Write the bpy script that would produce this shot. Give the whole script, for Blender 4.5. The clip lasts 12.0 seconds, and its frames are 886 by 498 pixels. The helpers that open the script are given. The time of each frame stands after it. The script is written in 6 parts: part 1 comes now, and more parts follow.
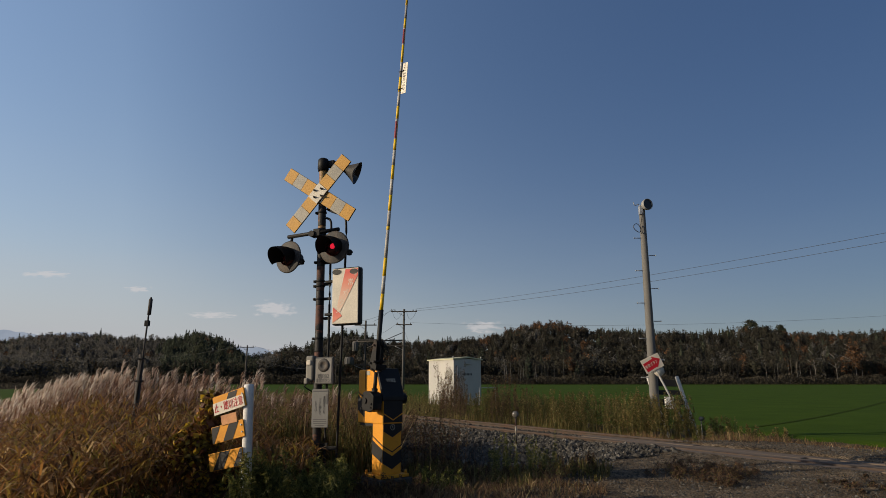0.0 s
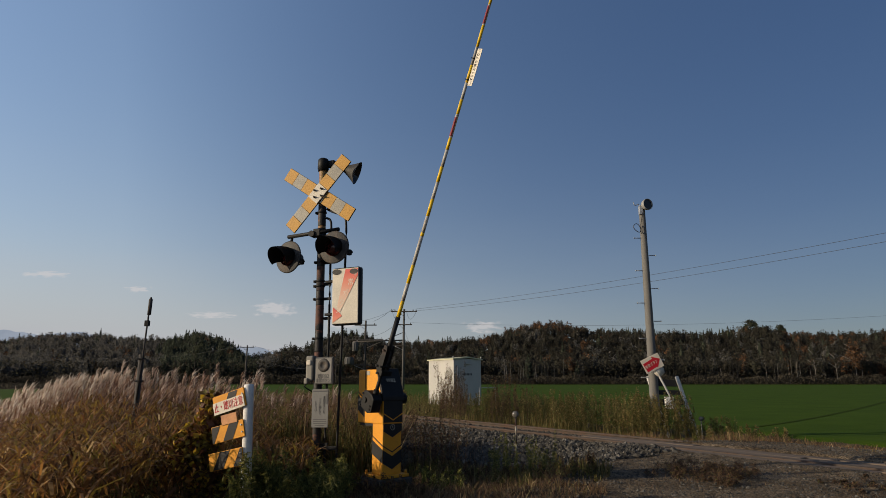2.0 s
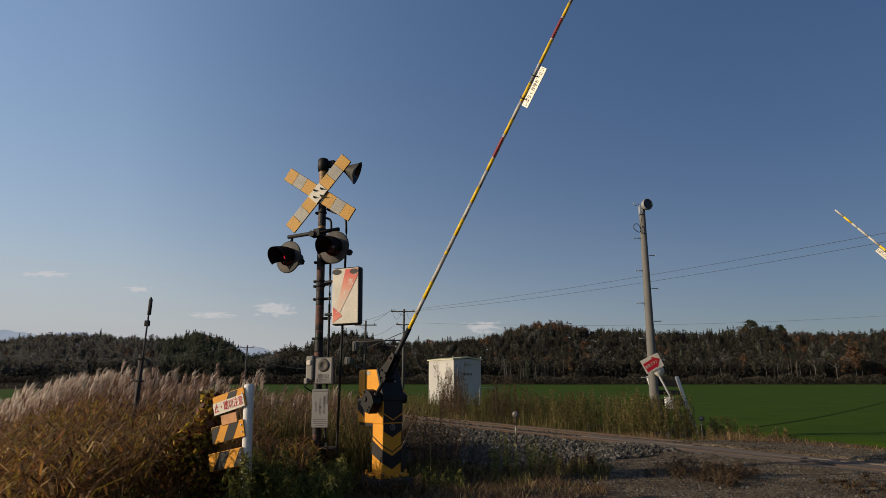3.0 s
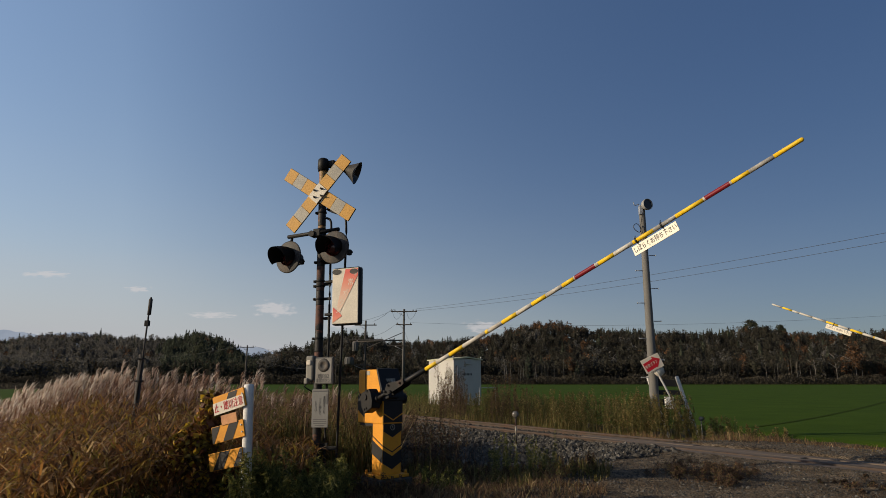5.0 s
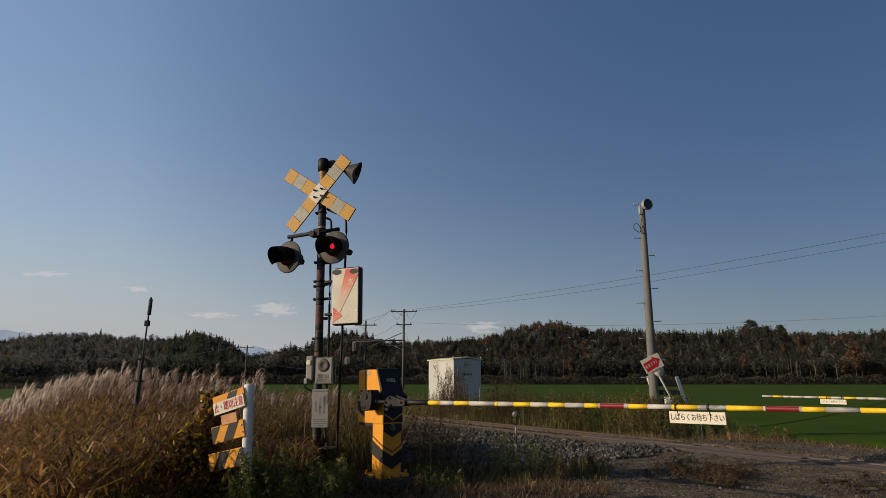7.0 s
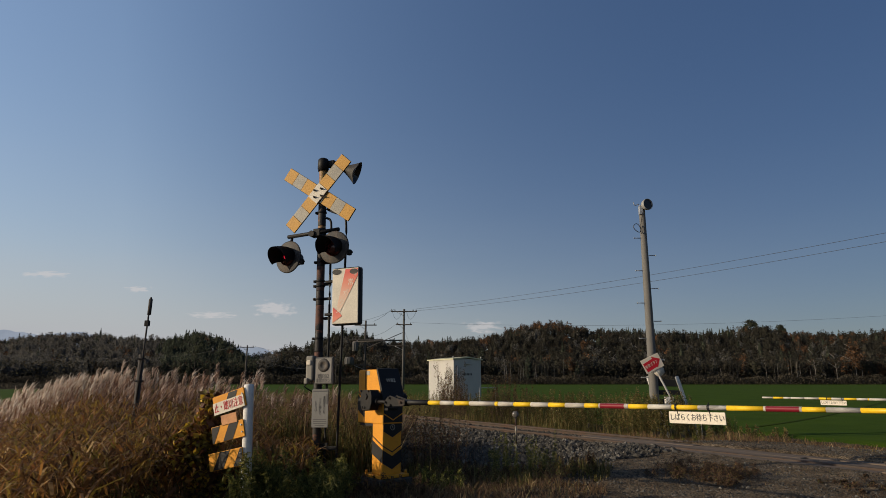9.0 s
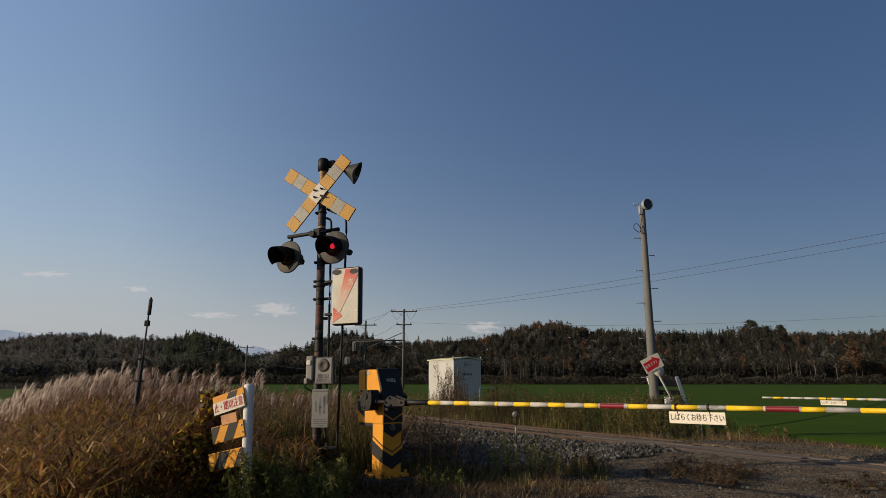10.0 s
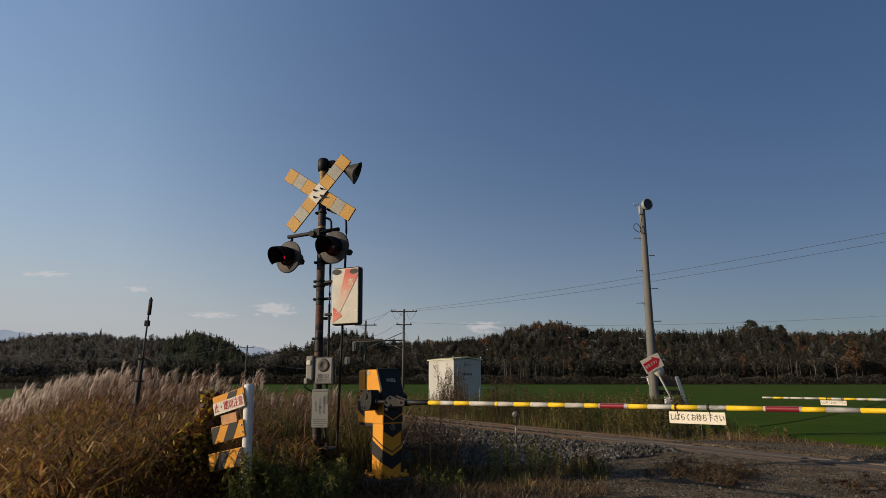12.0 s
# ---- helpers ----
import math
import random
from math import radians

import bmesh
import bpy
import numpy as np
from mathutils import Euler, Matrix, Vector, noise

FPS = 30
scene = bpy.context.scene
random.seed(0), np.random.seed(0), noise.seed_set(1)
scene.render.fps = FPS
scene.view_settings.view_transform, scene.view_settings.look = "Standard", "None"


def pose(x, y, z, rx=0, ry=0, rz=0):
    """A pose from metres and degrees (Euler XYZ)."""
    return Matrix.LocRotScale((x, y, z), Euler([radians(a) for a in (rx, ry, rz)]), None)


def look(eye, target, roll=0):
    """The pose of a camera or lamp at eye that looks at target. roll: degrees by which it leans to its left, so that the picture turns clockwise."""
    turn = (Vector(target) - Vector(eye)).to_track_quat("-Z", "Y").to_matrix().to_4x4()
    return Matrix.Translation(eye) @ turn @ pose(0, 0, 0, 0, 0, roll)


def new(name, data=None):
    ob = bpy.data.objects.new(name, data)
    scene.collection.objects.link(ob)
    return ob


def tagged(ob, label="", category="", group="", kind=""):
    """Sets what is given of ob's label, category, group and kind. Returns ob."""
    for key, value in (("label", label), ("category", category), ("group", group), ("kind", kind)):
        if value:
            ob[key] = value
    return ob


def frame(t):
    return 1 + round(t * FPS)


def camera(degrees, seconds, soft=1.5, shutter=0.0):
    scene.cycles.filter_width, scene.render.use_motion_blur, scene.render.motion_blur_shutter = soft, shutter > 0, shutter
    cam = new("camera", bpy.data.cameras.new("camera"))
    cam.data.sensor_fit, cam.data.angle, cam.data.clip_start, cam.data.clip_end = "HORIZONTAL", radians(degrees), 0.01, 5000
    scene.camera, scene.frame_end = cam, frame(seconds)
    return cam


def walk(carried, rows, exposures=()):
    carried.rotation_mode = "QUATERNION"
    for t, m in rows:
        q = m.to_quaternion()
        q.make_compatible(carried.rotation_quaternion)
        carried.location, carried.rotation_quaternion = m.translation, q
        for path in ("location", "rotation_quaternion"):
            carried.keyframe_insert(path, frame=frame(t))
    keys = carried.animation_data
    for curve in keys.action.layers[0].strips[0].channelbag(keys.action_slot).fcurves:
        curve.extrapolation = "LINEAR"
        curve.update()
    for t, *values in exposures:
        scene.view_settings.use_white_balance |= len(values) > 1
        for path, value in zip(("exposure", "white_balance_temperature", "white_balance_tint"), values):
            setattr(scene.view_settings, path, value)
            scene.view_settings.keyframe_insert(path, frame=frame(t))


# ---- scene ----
cam = camera(72.46, 12.0, soft=0.72)
EYE = pose(0, 0, 1.14, 102.386, 0, 0)
walk(cam, [(0.0, EYE), (12.0, EYE)], exposures=[(0.0, 0.0), (6.1, 0.0), (6.9, -0.05), (12.0, -0.05)])

# ---- world and sun ----
SUN_AZ = radians(256)          # compass bearing of the sun, clockwise from +y
SUN_EL = radians(15.5)
HAZE_AMOUNT, HAZE_COLOR = 2.7, (5.9, 6.0, 6.4)
SKY_FAR, SKY_NEAR = 0.52, 2.1
TINT_FAR, TINT_NEAR = (0.78, 0.89, 1.12), (1.16, 1.10, 1.12)   # away from the sun, and on its side
world = bpy.data.worlds.new("world")
scene.world = world
world.use_nodes = True
wn, wl = world.node_tree.nodes, world.node_tree.links
sky = wn.new("ShaderNodeTexSky")
sky.sky_type = "NISHITA"
sky.sun_disc = False
sky.sun_elevation = SUN_EL
sky.sun_rotation = SUN_AZ
sky.air_density, sky.dust_density, sky.ozone_density = 1.0, 0.6, 2.0
wn["Background"].inputs["Strength"].default_value = 0.076
# a low haze that brightens towards the sun's side of the sky, and thin streaks of cloud in it
tc = wn.new("ShaderNodeTexCoord")


def vmath(op, a, b):
    k = wn.new("ShaderNodeVectorMath")
    k.operation = op
    for i, val in enumerate((a, b)):
        if hasattr(val, "links"):
            wl.new(val, k.inputs[i])
        else:
            k.inputs[i].default_value = val
    return k


def smath(op, a, b=0.0):
    k = wn.new("ShaderNodeMath")
    k.operation = op
    for i, val in enumerate((a, b)):
        if hasattr(val, "links"):
            wl.new(val, k.inputs[i])
        else:
            k.inputs[i].default_value = val
    return k.outputs["Value"]


direction = tc.outputs["Generated"]
toward = vmath("DOT_PRODUCT", direction, (math.sin(SUN_AZ), math.cos(SUN_AZ), 0.0)).outputs["Value"]
near_sun = smath("POWER", smath("MULTIPLY", smath("ADD", smath("MINIMUM", toward, 0.25), 1.0), 0.5), 1.6)
height = wn.new("ShaderNodeSeparateXYZ")
wl.new(direction, height.inputs["Vector"])
up = smath("MAXIMUM", height.outputs["Z"], 0.0)
low = smath("POWER", smath("SUBTRACT", 1.0, smath("MINIMUM", up, 1.0)), 7.0)
stretchy = wn.new("ShaderNodeMapping")
stretchy.inputs["Scale"].default_value = (1.6, 1.6, 9.0)
wl.new(direction, stretchy.inputs["Vector"])
streaks = wn.new("ShaderNodeTexNoise")
streaks.inputs["Scale"].default_value, streaks.inputs["Detail"].default_value = 1.7, 7
wl.new(stretchy.outputs["Vector"], streaks.inputs["Vector"])
thin = smath("ADD", 0.75, smath("MULTIPLY", streaks.outputs["Fac"], 0.5))
haze = smath("MULTIPLY", smath("MULTIPLY", smath("ADD", 0.1, near_sun), low), thin)
add = wn.new("ShaderNodeMix")
add.data_type, add.blend_type, add.clamp_factor = "RGBA", "MIX", True
wl.new(smath("MINIMUM", smath("MULTIPLY", haze, HAZE_AMOUNT), 0.95), add.inputs["Factor"])
gain = wn.new("ShaderNodeMix")
gain.data_type, gain.blend_type = "RGBA", "MULTIPLY"
gain.inputs["Factor"].default_value = 1.0
wl.new(sky.outputs["Color"], gain.inputs["A"])
tone = wn.new("ShaderNodeCombineColor")
side = smath("MULTIPLY", smath("ADD", SKY_FAR, smath("MULTIPLY", near_sun, SKY_NEAR)), smath("SUBTRACT", smath("ADD", 0.9, smath("MULTIPLY", up, 0.95)), smath("MULTIPLY", smath("MAXIMUM", smath("SUBTRACT", up, 0.58), 0.0), 3.0)))
turned = smath("MINIMUM", smath("MAXIMUM", smath("MULTIPLY", smath("SUBTRACT", near_sun, 0.05), 2.8), 0.0), 1.2)
for chan, a, b in zip(("Red", "Green", "Blue"), TINT_FAR, TINT_NEAR):
    wl.new(smath("MULTIPLY", side, smath("ADD", a, smath("MULTIPLY", turned, b - a))), tone.inputs[chan])
wl.new(tone.outputs["Color"], gain.inputs["B"])
wl.new(gain.outputs["Result"], add.inputs["A"])
add.inputs["B"].default_value = (*HAZE_COLOR, 1)
wl.new(add.outputs["Result"], wn["Background"].inputs["Color"])

sun_data = bpy.data.lights.new("sun", "SUN")
sun_data.energy, sun_data.angle, sun_data.color = 5.0, radians(0.6), (1.0, 0.82, 0.58)
sun = new("sun", sun_data)
SUN_DIR = Vector((math.sin(SUN_AZ) * math.cos(SUN_EL), math.cos(SUN_AZ) * math.cos(SUN_EL), math.sin(SUN_EL)))
sun.matrix_world = look(SUN_DIR * 50, (0, 0, 0))


# ---- materials ----
def ramp(nt, stops, interp="LINEAR"):
    r = nt.nodes.new("ShaderNodeValToRGB")
    r.color_ramp.interpolation = interp
    els = r.color_ramp.elements
    while len(els) < len(stops):
        els.new(0.5)
    for e, (p, c) in zip(els, stops):
        e.position, e.color = p, (*c, 1)
    return r


def mat(name, a, b=None, scale=8.0, rough=0.6, metal=0.0, bump=0.2, fine=90.0, stain=None, stain_scale=2.5, stain_at=(0.55, 0.7),
        glow=0.0, vary=0.0, stretch=(1, 1, 1), spec=0.5):
    """Two tones by broad noise, a fine grain in tone and relief, and stains or rust with soft edges."""
    m = bpy.data.materials.new(name)
    m.use_nodes = True
    nt = m.node_tree
    n, l = nt.nodes, nt.links
    p = n["Principled BSDF"]
    b = b or tuple(c * 0.75 for c in a)
    co = n.new("ShaderNodeTexCoord")
    mp = n.new("ShaderNodeMapping")
    mp.inputs["Scale"].default_value = stretch
    l.new(co.outputs["Object"], mp.inputs["Vector"])
    big = n.new("ShaderNodeTexNoise")
    big.inputs["Scale"].default_value, big.inputs["Detail"].default_value = scale, 6
    l.new(mp.outputs["Vector"], big.inputs["Vector"])
    small = n.new("ShaderNodeTexNoise")
    small.inputs["Scale"].default_value, small.inputs["Detail"].default_value = fine, 3
    l.new(mp.outputs["Vector"], small.inputs["Vector"])
    r = ramp(nt, [(0.32, b), (0.68, a)])
    l.new(big.outputs["Fac"], r.inputs["Fac"])
    col = r.outputs["Color"]
    g = n.new("ShaderNodeMix")
    g.data_type, g.blend_type = "RGBA", "OVERLAY"
    g.inputs["Factor"].default_value = 0.35
    l.new(col, g.inputs["A"])
    l.new(small.outputs["Color"], n.new("ShaderNodeRGBToBW").inputs["Color"])
    l.new(n["RGB to BW"].outputs["Val"], g.inputs["B"])
    col = g.outputs["Result"]
    if stain:
        st = n.new("ShaderNodeTexNoise")
        st.inputs["Scale"].default_value, st.inputs["Detail"].default_value = stain_scale, 8
        st.inputs["Roughness"].default_value = 0.65
        l.new(mp.outputs["Vector"], st.inputs["Vector"])
        sr = ramp(nt, [(stain_at[0], (0, 0, 0)), (stain_at[1], (1, 1, 1))])
        l.new(st.outputs["Fac"], sr.inputs["Fac"])
        sm = n.new("ShaderNodeMix")
        sm.data_type = "RGBA"
        l.new(sr.outputs["Color"], sm.inputs["Factor"])
        l.new(col, sm.inputs["A"])
        sm.inputs["B"].default_value = (*stain, 1)
        col = sm.outputs["Result"]
    if vary:
        oi = n.new("ShaderNodeObjectInfo")
        hs = n.new("ShaderNodeHueSaturation")
        mr = n.new("ShaderNodeMapRange")
        mr.inputs["To Min"].default_value, mr.inputs["To Max"].default_value = 1 - vary, 1 + vary
        l.new(oi.outputs["Random"], mr.inputs["Value"])
        l.new(mr.outputs["Result"], hs.inputs["Value"])
        l.new(col, hs.inputs["Color"])
        col = hs.outputs["Color"]
    l.new(col, p.inputs["Base Color"])
    p.inputs["Metallic"].default_value = metal
    p.inputs["Specular IOR Level"].default_value = spec
    rr = n.new("ShaderNodeMapRange")
    rr.inputs["To Min"].default_value, rr.inputs["To Max"].default_value = max(0.05, rough - 0.12), min(1, rough + 0.12)
    l.new(big.outputs["Fac"], rr.inputs["Value"])
    l.new(rr.outputs["Result"], p.inputs["Roughness"])
    if bump:
        bp = n.new("ShaderNodeBump")
        bp.inputs["Strength"].default_value, bp.inputs["Distance"].default_value = bump, 0.01
        l.new(small.outputs["Fac"], bp.inputs["Height"])
        l.new(bp.outputs["Normal"], p.inputs["Normal"])
    if glow:
        p.inputs["Emission Color"].default_value = (*a, 1)
        p.inputs["Emission Strength"].default_value = glow
    return m


def leaf_mat(name, stops, rough=0.7, trans=0.25, patch=0.9):
    """Foliage: each blade or leaf takes its own tone from the ramp, and lets some light through."""
    m = bpy.data.materials.new(name)
    m.use_nodes = True
    nt = m.node_tree
    n, l = nt.nodes, nt.links
    p = n["Principled BSDF"]
    ge = n.new("ShaderNodeNewGeometry")
    r = ramp(nt, stops)
    l.new(ge.outputs["Random Per Island"], r.inputs["Fac"])
    co = n.new("ShaderNodeTexCoord")
    ns = n.new("ShaderNodeTexNoise")
    ns.inputs["Scale"].default_value, ns.inputs["Detail"].default_value = patch, 4
    l.new(co.outputs["Object"], ns.inputs["Vector"])
    mr = n.new("ShaderNodeMapRange")
    mr.inputs["From Min"].default_value, mr.inputs["From Max"].default_value = 0.3, 0.7
    mr.inputs["To Min"].default_value, mr.inputs["To Max"].default_value = 0.65, 1.3
    l.new(ns.outputs["Fac"], mr.inputs["Value"])
    hs = n.new("ShaderNodeHueSaturation")
    l.new(mr.outputs["Result"], hs.inputs["Value"])
    l.new(r.outputs["Color"], hs.inputs["Color"])
    l.new(hs.outputs["Color"], p.inputs["Base Color"])
    p.inputs["Roughness"].default_value = rough
    p.inputs["Specular IOR Level"].default_value = 0.25
    if trans:
        t = n.new("ShaderNodeBsdfTranslucent")
        l.new(hs.outputs["Color"], t.inputs["Color"])
        mx = n.new("ShaderNodeMixShader")
        mx.inputs["Fac"].default_value = trans
        l.new(p.outputs["BSDF"], mx.inputs[1])
        l.new(t.outputs["BSDF"], mx.inputs[2])
        l.new(mx.outputs["Shader"], n["Material Output"].inputs["Surface"])
    return m


BLACK = mat("black_paint", (0.014, 0.014, 0.015), (0.009, 0.009, 0.0095), rough=0.55, bump=0.1, spec=0.25, stain=(0.03, 0.025, 0.02), stain_at=(0.62, 0.78))
BLACK_STEEL = mat("black_steel", (0.011, 0.0105, 0.0105), (0.006, 0.0058, 0.0058), rough=0.6, bump=0.15, spec=0.2, stain=(0.045, 0.026, 0.018), stain_at=(0.6, 0.72))
POST_BLACK = mat("post_black", (0.018, 0.017, 0.017), (0.009, 0.0085, 0.0085), rough=0.6, spec=0.3, bump=0.3, stain=(0.16, 0.055, 0.028), stain_scale=7, stain_at=(0.55, 0.64))
POST_YELLOW = mat("post_yellow", (0.30, 0.19, 0.05), (0.2, 0.13, 0.05), rough=0.6, bump=0.3, stain=(0.13, 0.05, 0.028), stain_scale=6, stain_at=(0.5, 0.6))
RUST = mat("rust", (0.15, 0.055, 0.032), (0.05, 0.025, 0.02), scale=14, rough=0.85, bump=0.5, stain=(0.022, 0.02, 0.02), stain_scale=7, stain_at=(0.46, 0.54))
ORANGE = mat("orange_paint", (0.6, 0.26, 0.022), (0.53, 0.225, 0.022), rough=0.55, bump=0.05, spec=0.2, stain=(0.3, 0.17, 0.07), stain_at=(0.66, 0.8))
SIGN_YELLOW = mat("sign_yellow", (0.49, 0.265, 0.05), (0.42, 0.225, 0.042), rough=0.5, bump=0.03, spec=0.25, stain=(0.33, 0.19, 0.05), stain_at=(0.7, 0.95))
SIGN_GREY = mat("sign_silver", (0.27, 0.245, 0.19), (0.2, 0.185, 0.15), rough=0.45, bump=0.03)
SIGN_WHITE = mat("sign_white", (0.54, 0.49, 0.40), (0.46, 0.42, 0.34), rough=0.45, bump=0.03, stain=(0.42, 0.36, 0.3), stain_at=(0.66, 0.85))
BAR_YELLOW = mat("bar_yellow", (0.68, 0.45, 0.015), (0.6, 0.38, 0.015), rough=0.5, spec=0.3, bump=0.04, stain=(0.42, 0.3, 0.07), stain_scale=5, stain_at=(0.6, 0.8))
BAR_WHITE = mat("bar_white", (0.46, 0.44, 0.39), (0.34, 0.325, 0.29), rough=0.6, spec=0.25, bump=0.1, stain=(0.25, 0.22, 0.19), stain_scale=18, stain_at=(0.5, 0.7), stretch=(0.3, 1, 1))
BAR_GREY = mat("bar_worn_grey", (0.26, 0.25, 0.23), (0.15, 0.145, 0.135), rough=0.7, bump=0.3, stain=(0.5, 0.48, 0.44), stain_scale=20, stain_at=(0.5, 0.65), stretch=(0.3, 1, 1))
RED_TAPE = mat("red_tape", (0.17, 0.007, 0.016), (0.13, 0.006, 0.013), rough=0.5, spec=0.25, bump=0.02)
RED_PRINT = mat("red_print", (0.42, 0.012, 0.024), (0.37, 0.011, 0.022), rough=0.6, bump=0.02, spec=0.2)


def faded_print(name, low, high):
    """Red print bleached by the sun, paler from its top to its foot."""
    m = mat(name, (0.6, 0.05, 0.035), (0.55, 0.08, 0.05), rough=0.45, bump=0.02)
    n, l = m.node_tree.nodes, m.node_tree.links
    co, xyz, mr = n.new("ShaderNodeTexCoord"), n.new("ShaderNodeSeparateXYZ"), n.new("ShaderNodeMapRange")
    l.new(co.outputs["Object"], xyz.inputs["Vector"])
    l.new(xyz.outputs["Z"], mr.inputs["Value"])
    mr.inputs["From Min"].default_value, mr.inputs["From Max"].default_value = low, high
    r = ramp(m.node_tree, [(0.0, (0.56, 0.43, 0.33)), (0.45, (0.55, 0.35, 0.26)), (0.75, (0.56, 0.17, 0.10)), (1.0, (0.52, 0.05, 0.035))])
    l.new(mr.outputs["Result"], r.inputs["Fac"])
    l.new(r.outputs["Color"], n["Principled BSDF"].inputs["Base Color"])
    return m


SUNFADED = faded_print("sunfaded_print", 1.86, 2.38)
FADED_HEAD = faded_print("sunfaded_head", 1.4, 1.95)
# notice grey, darkened to hold the shade that the reeds throw on it
NOTICE_SHADED = mat("notice_shaded", (0.105, 0.105, 0.103), (0.085, 0.085, 0.083), rough=0.6, bump=0.03)
DULL_SIGN = mat("dull_sign", (0.16, 0.152, 0.138), (0.125, 0.118, 0.108), rough=0.6, bump=0.03, stain=(0.15, 0.14, 0.125), stain_scale=5, stain_at=(0.5, 0.8))
DARK_CONCRETE = mat("dark_concrete", (0.06, 0.055, 0.048), (0.035, 0.032, 0.028), rough=0.95, bump=0.3)
INK = mat("ink", (0.03, 0.03, 0.035), rough=0.5, bump=0)
GREY_PAINT = mat("grey_paint", (0.26, 0.26, 0.25), (0.19, 0.19, 0.18), rough=0.5, bump=0.08, stain=(0.22, 0.2, 0.18), stain_at=(0.6, 0.8))
PALE_GREY = mat("pale_grey", (0.15, 0.14, 0.118), (0.115, 0.108, 0.092), rough=0.5, bump=0.05, stain=(0.3, 0.27, 0.24), stain_at=(0.62, 0.8))
GALV = mat("galvanised", (0.36, 0.37, 0.38), (0.26, 0.27, 0.28), rough=0.45, metal=0.5, bump=0.1)
POLE_GREY = mat("pole_grey", (0.09, 0.087, 0.082), (0.06, 0.058, 0.055), rough=0.9, bump=0.2, stretch=(1, 1, 0.2))
CONCRETE = mat("concrete", (0.135, 0.13, 0.12), (0.095, 0.092, 0.085), scale=5, rough=0.9, bump=0.3, stain=(0.15, 0.14, 0.13), stain_scale=1.8, stain_at=(0.52, 0.75), stretch=(1, 1, 0.25))
WHITE_PAINT = mat("white_paint", (0.62, 0.61, 0.58), (0.5, 0.49, 0.47), rough=0.5, bump=0.06, stain=(0.35, 0.31, 0.26), stain_at=(0.62, 0.82))
HUT_WALL = mat("hut_wall", (0.4, 0.385, 0.355), (0.33, 0.32, 0.3), scale=1.2, rough=0.6, bump=0.08, stain=(0.36, 0.34, 0.31), stain_scale=0.9, stain_at=(0.55, 0.9), stretch=(1, 1, 0.3))
HUT_TRIM = mat("hut_trim", (0.5, 0.48, 0.30), (0.42, 0.4, 0.27), rough=0.6, bump=0.05)
LENS = mat("red_lens", (0.05, 0.006, 0.008), (0.035, 0.005, 0.006), rough=0.2, bump=0)
GLOW = mat("red_glow", (0.9, 0.02, 0.05), rough=0.4, bump=0, glow=0.75)
DISC = mat("weathered_disc", (0.03, 0.027, 0.025), (0.014, 0.013, 0.012), scale=6, rough=0.7, bump=0.2, stain=(0.10, 0.07, 0.05), stain_scale=6, stain_at=(0.5, 0.75))
REFLECTOR = mat("reflector", (0.12, 0.11, 0.095), (0.085, 0.078, 0.07), rough=0.25, bump=0.05)
DARK_GLASS = mat("dark_glass", (0.012, 0.012, 0.014), rough=0.15, bump=0)
WOODPOLE = mat("pole_wood", (0.055, 0.048, 0.042), (0.034, 0.03, 0.027), rough=0.9, bump=0.3, stretch=(1, 1, 0.1))
WIRE = mat("wire", (0.016, 0.017, 0.02), rough=0.6, bump=0)
RAIL_TOP = mat("rail_steel", (0.07, 0.055, 0.046), (0.045, 0.036, 0.03), rough=0.85, spec=0.15, metal=0.0, bump=0.1, stain=(0.07, 0.04, 0.028), stain_at=(0.45, 0.7))
TIMBER = mat("old_timber", (0.15, 0.108, 0.074), (0.08, 0.058, 0.04), scale=3, rough=0.9, bump=0.6, fine=40, stretch=(0.12, 1, 1), stain=(0.07, 0.055, 0.045), stain_scale=3, stain_at=(0.5, 0.7), vary=0.15)
STONE = mat("ballast_stone", (0.24, 0.225, 0.205), (0.12, 0.112, 0.105), scale=18, rough=0.9, bump=0.4)


# ---- mesh helpers ----
def frame_of(p0, p1):
    d = Vector(p1) - Vector(p0)
    return Matrix.Translation(p0) @ d.to_track_quat("Z", "Y").to_matrix().to_4x4(), d.length


def box(bm, size, m=None, bevel=0.0, slot=0):
    """A box of that size centred on m, with rounded edges."""
    m = m or Matrix()
    g = bmesh.ops.create_cube(bm, size=1.0, matrix=m @ Matrix.Diagonal((*size, 1)))
    faces = {f for v in g["verts"] for f in v.link_faces}
    if bevel:
        edges = {e for f in faces for e in f.edges}
        r = bmesh.ops.bevel(bm, geom=list(edges), offset=bevel, segments=2, affect="EDGES", profile=0.5)
        faces = set(r["faces"]) | {f for f in faces if f.is_valid}
    for f in faces:
        f.material_index = slot
    return bm


def rod(bm, p0, p1, r0, r1=None, seg=14, slot=0):
    m, length = frame_of(p0, p1)
    g = bmesh.ops.create_cone(bm, cap_ends=True, segments=seg, radius1=r0, radius2=r0 if r1 is None else r1, depth=length, matrix=m @ Matrix.Translation((0, 0, length / 2)))
    for f in {f for v in g["verts"] for f in v.link_faces}:
        f.smooth = len(f.verts) == 4
        f.material_index = slot
    return bm


def lathe(bm, profile, m=None, seg=24, slot=0):
    """Turns a profile of (radius, height) round the z axis of m."""
    m = m or Matrix()
    rings = []
    for r, h in profile:
        rings.append([bm.verts.new(m @ Vector((max(r, 1e-4) * math.cos(2 * math.pi * k / seg), max(r, 1e-4) * math.sin(2 * math.pi * k / seg), h))) for k in range(seg)])
    for a, b in zip(rings, rings[1:]):
        for k in range(seg):
            f = bm.faces.new((a[k], a[(k + 1) % seg], b[(k + 1) % seg], b[k]))
            f.smooth, f.material_index = True, slot
    return bm


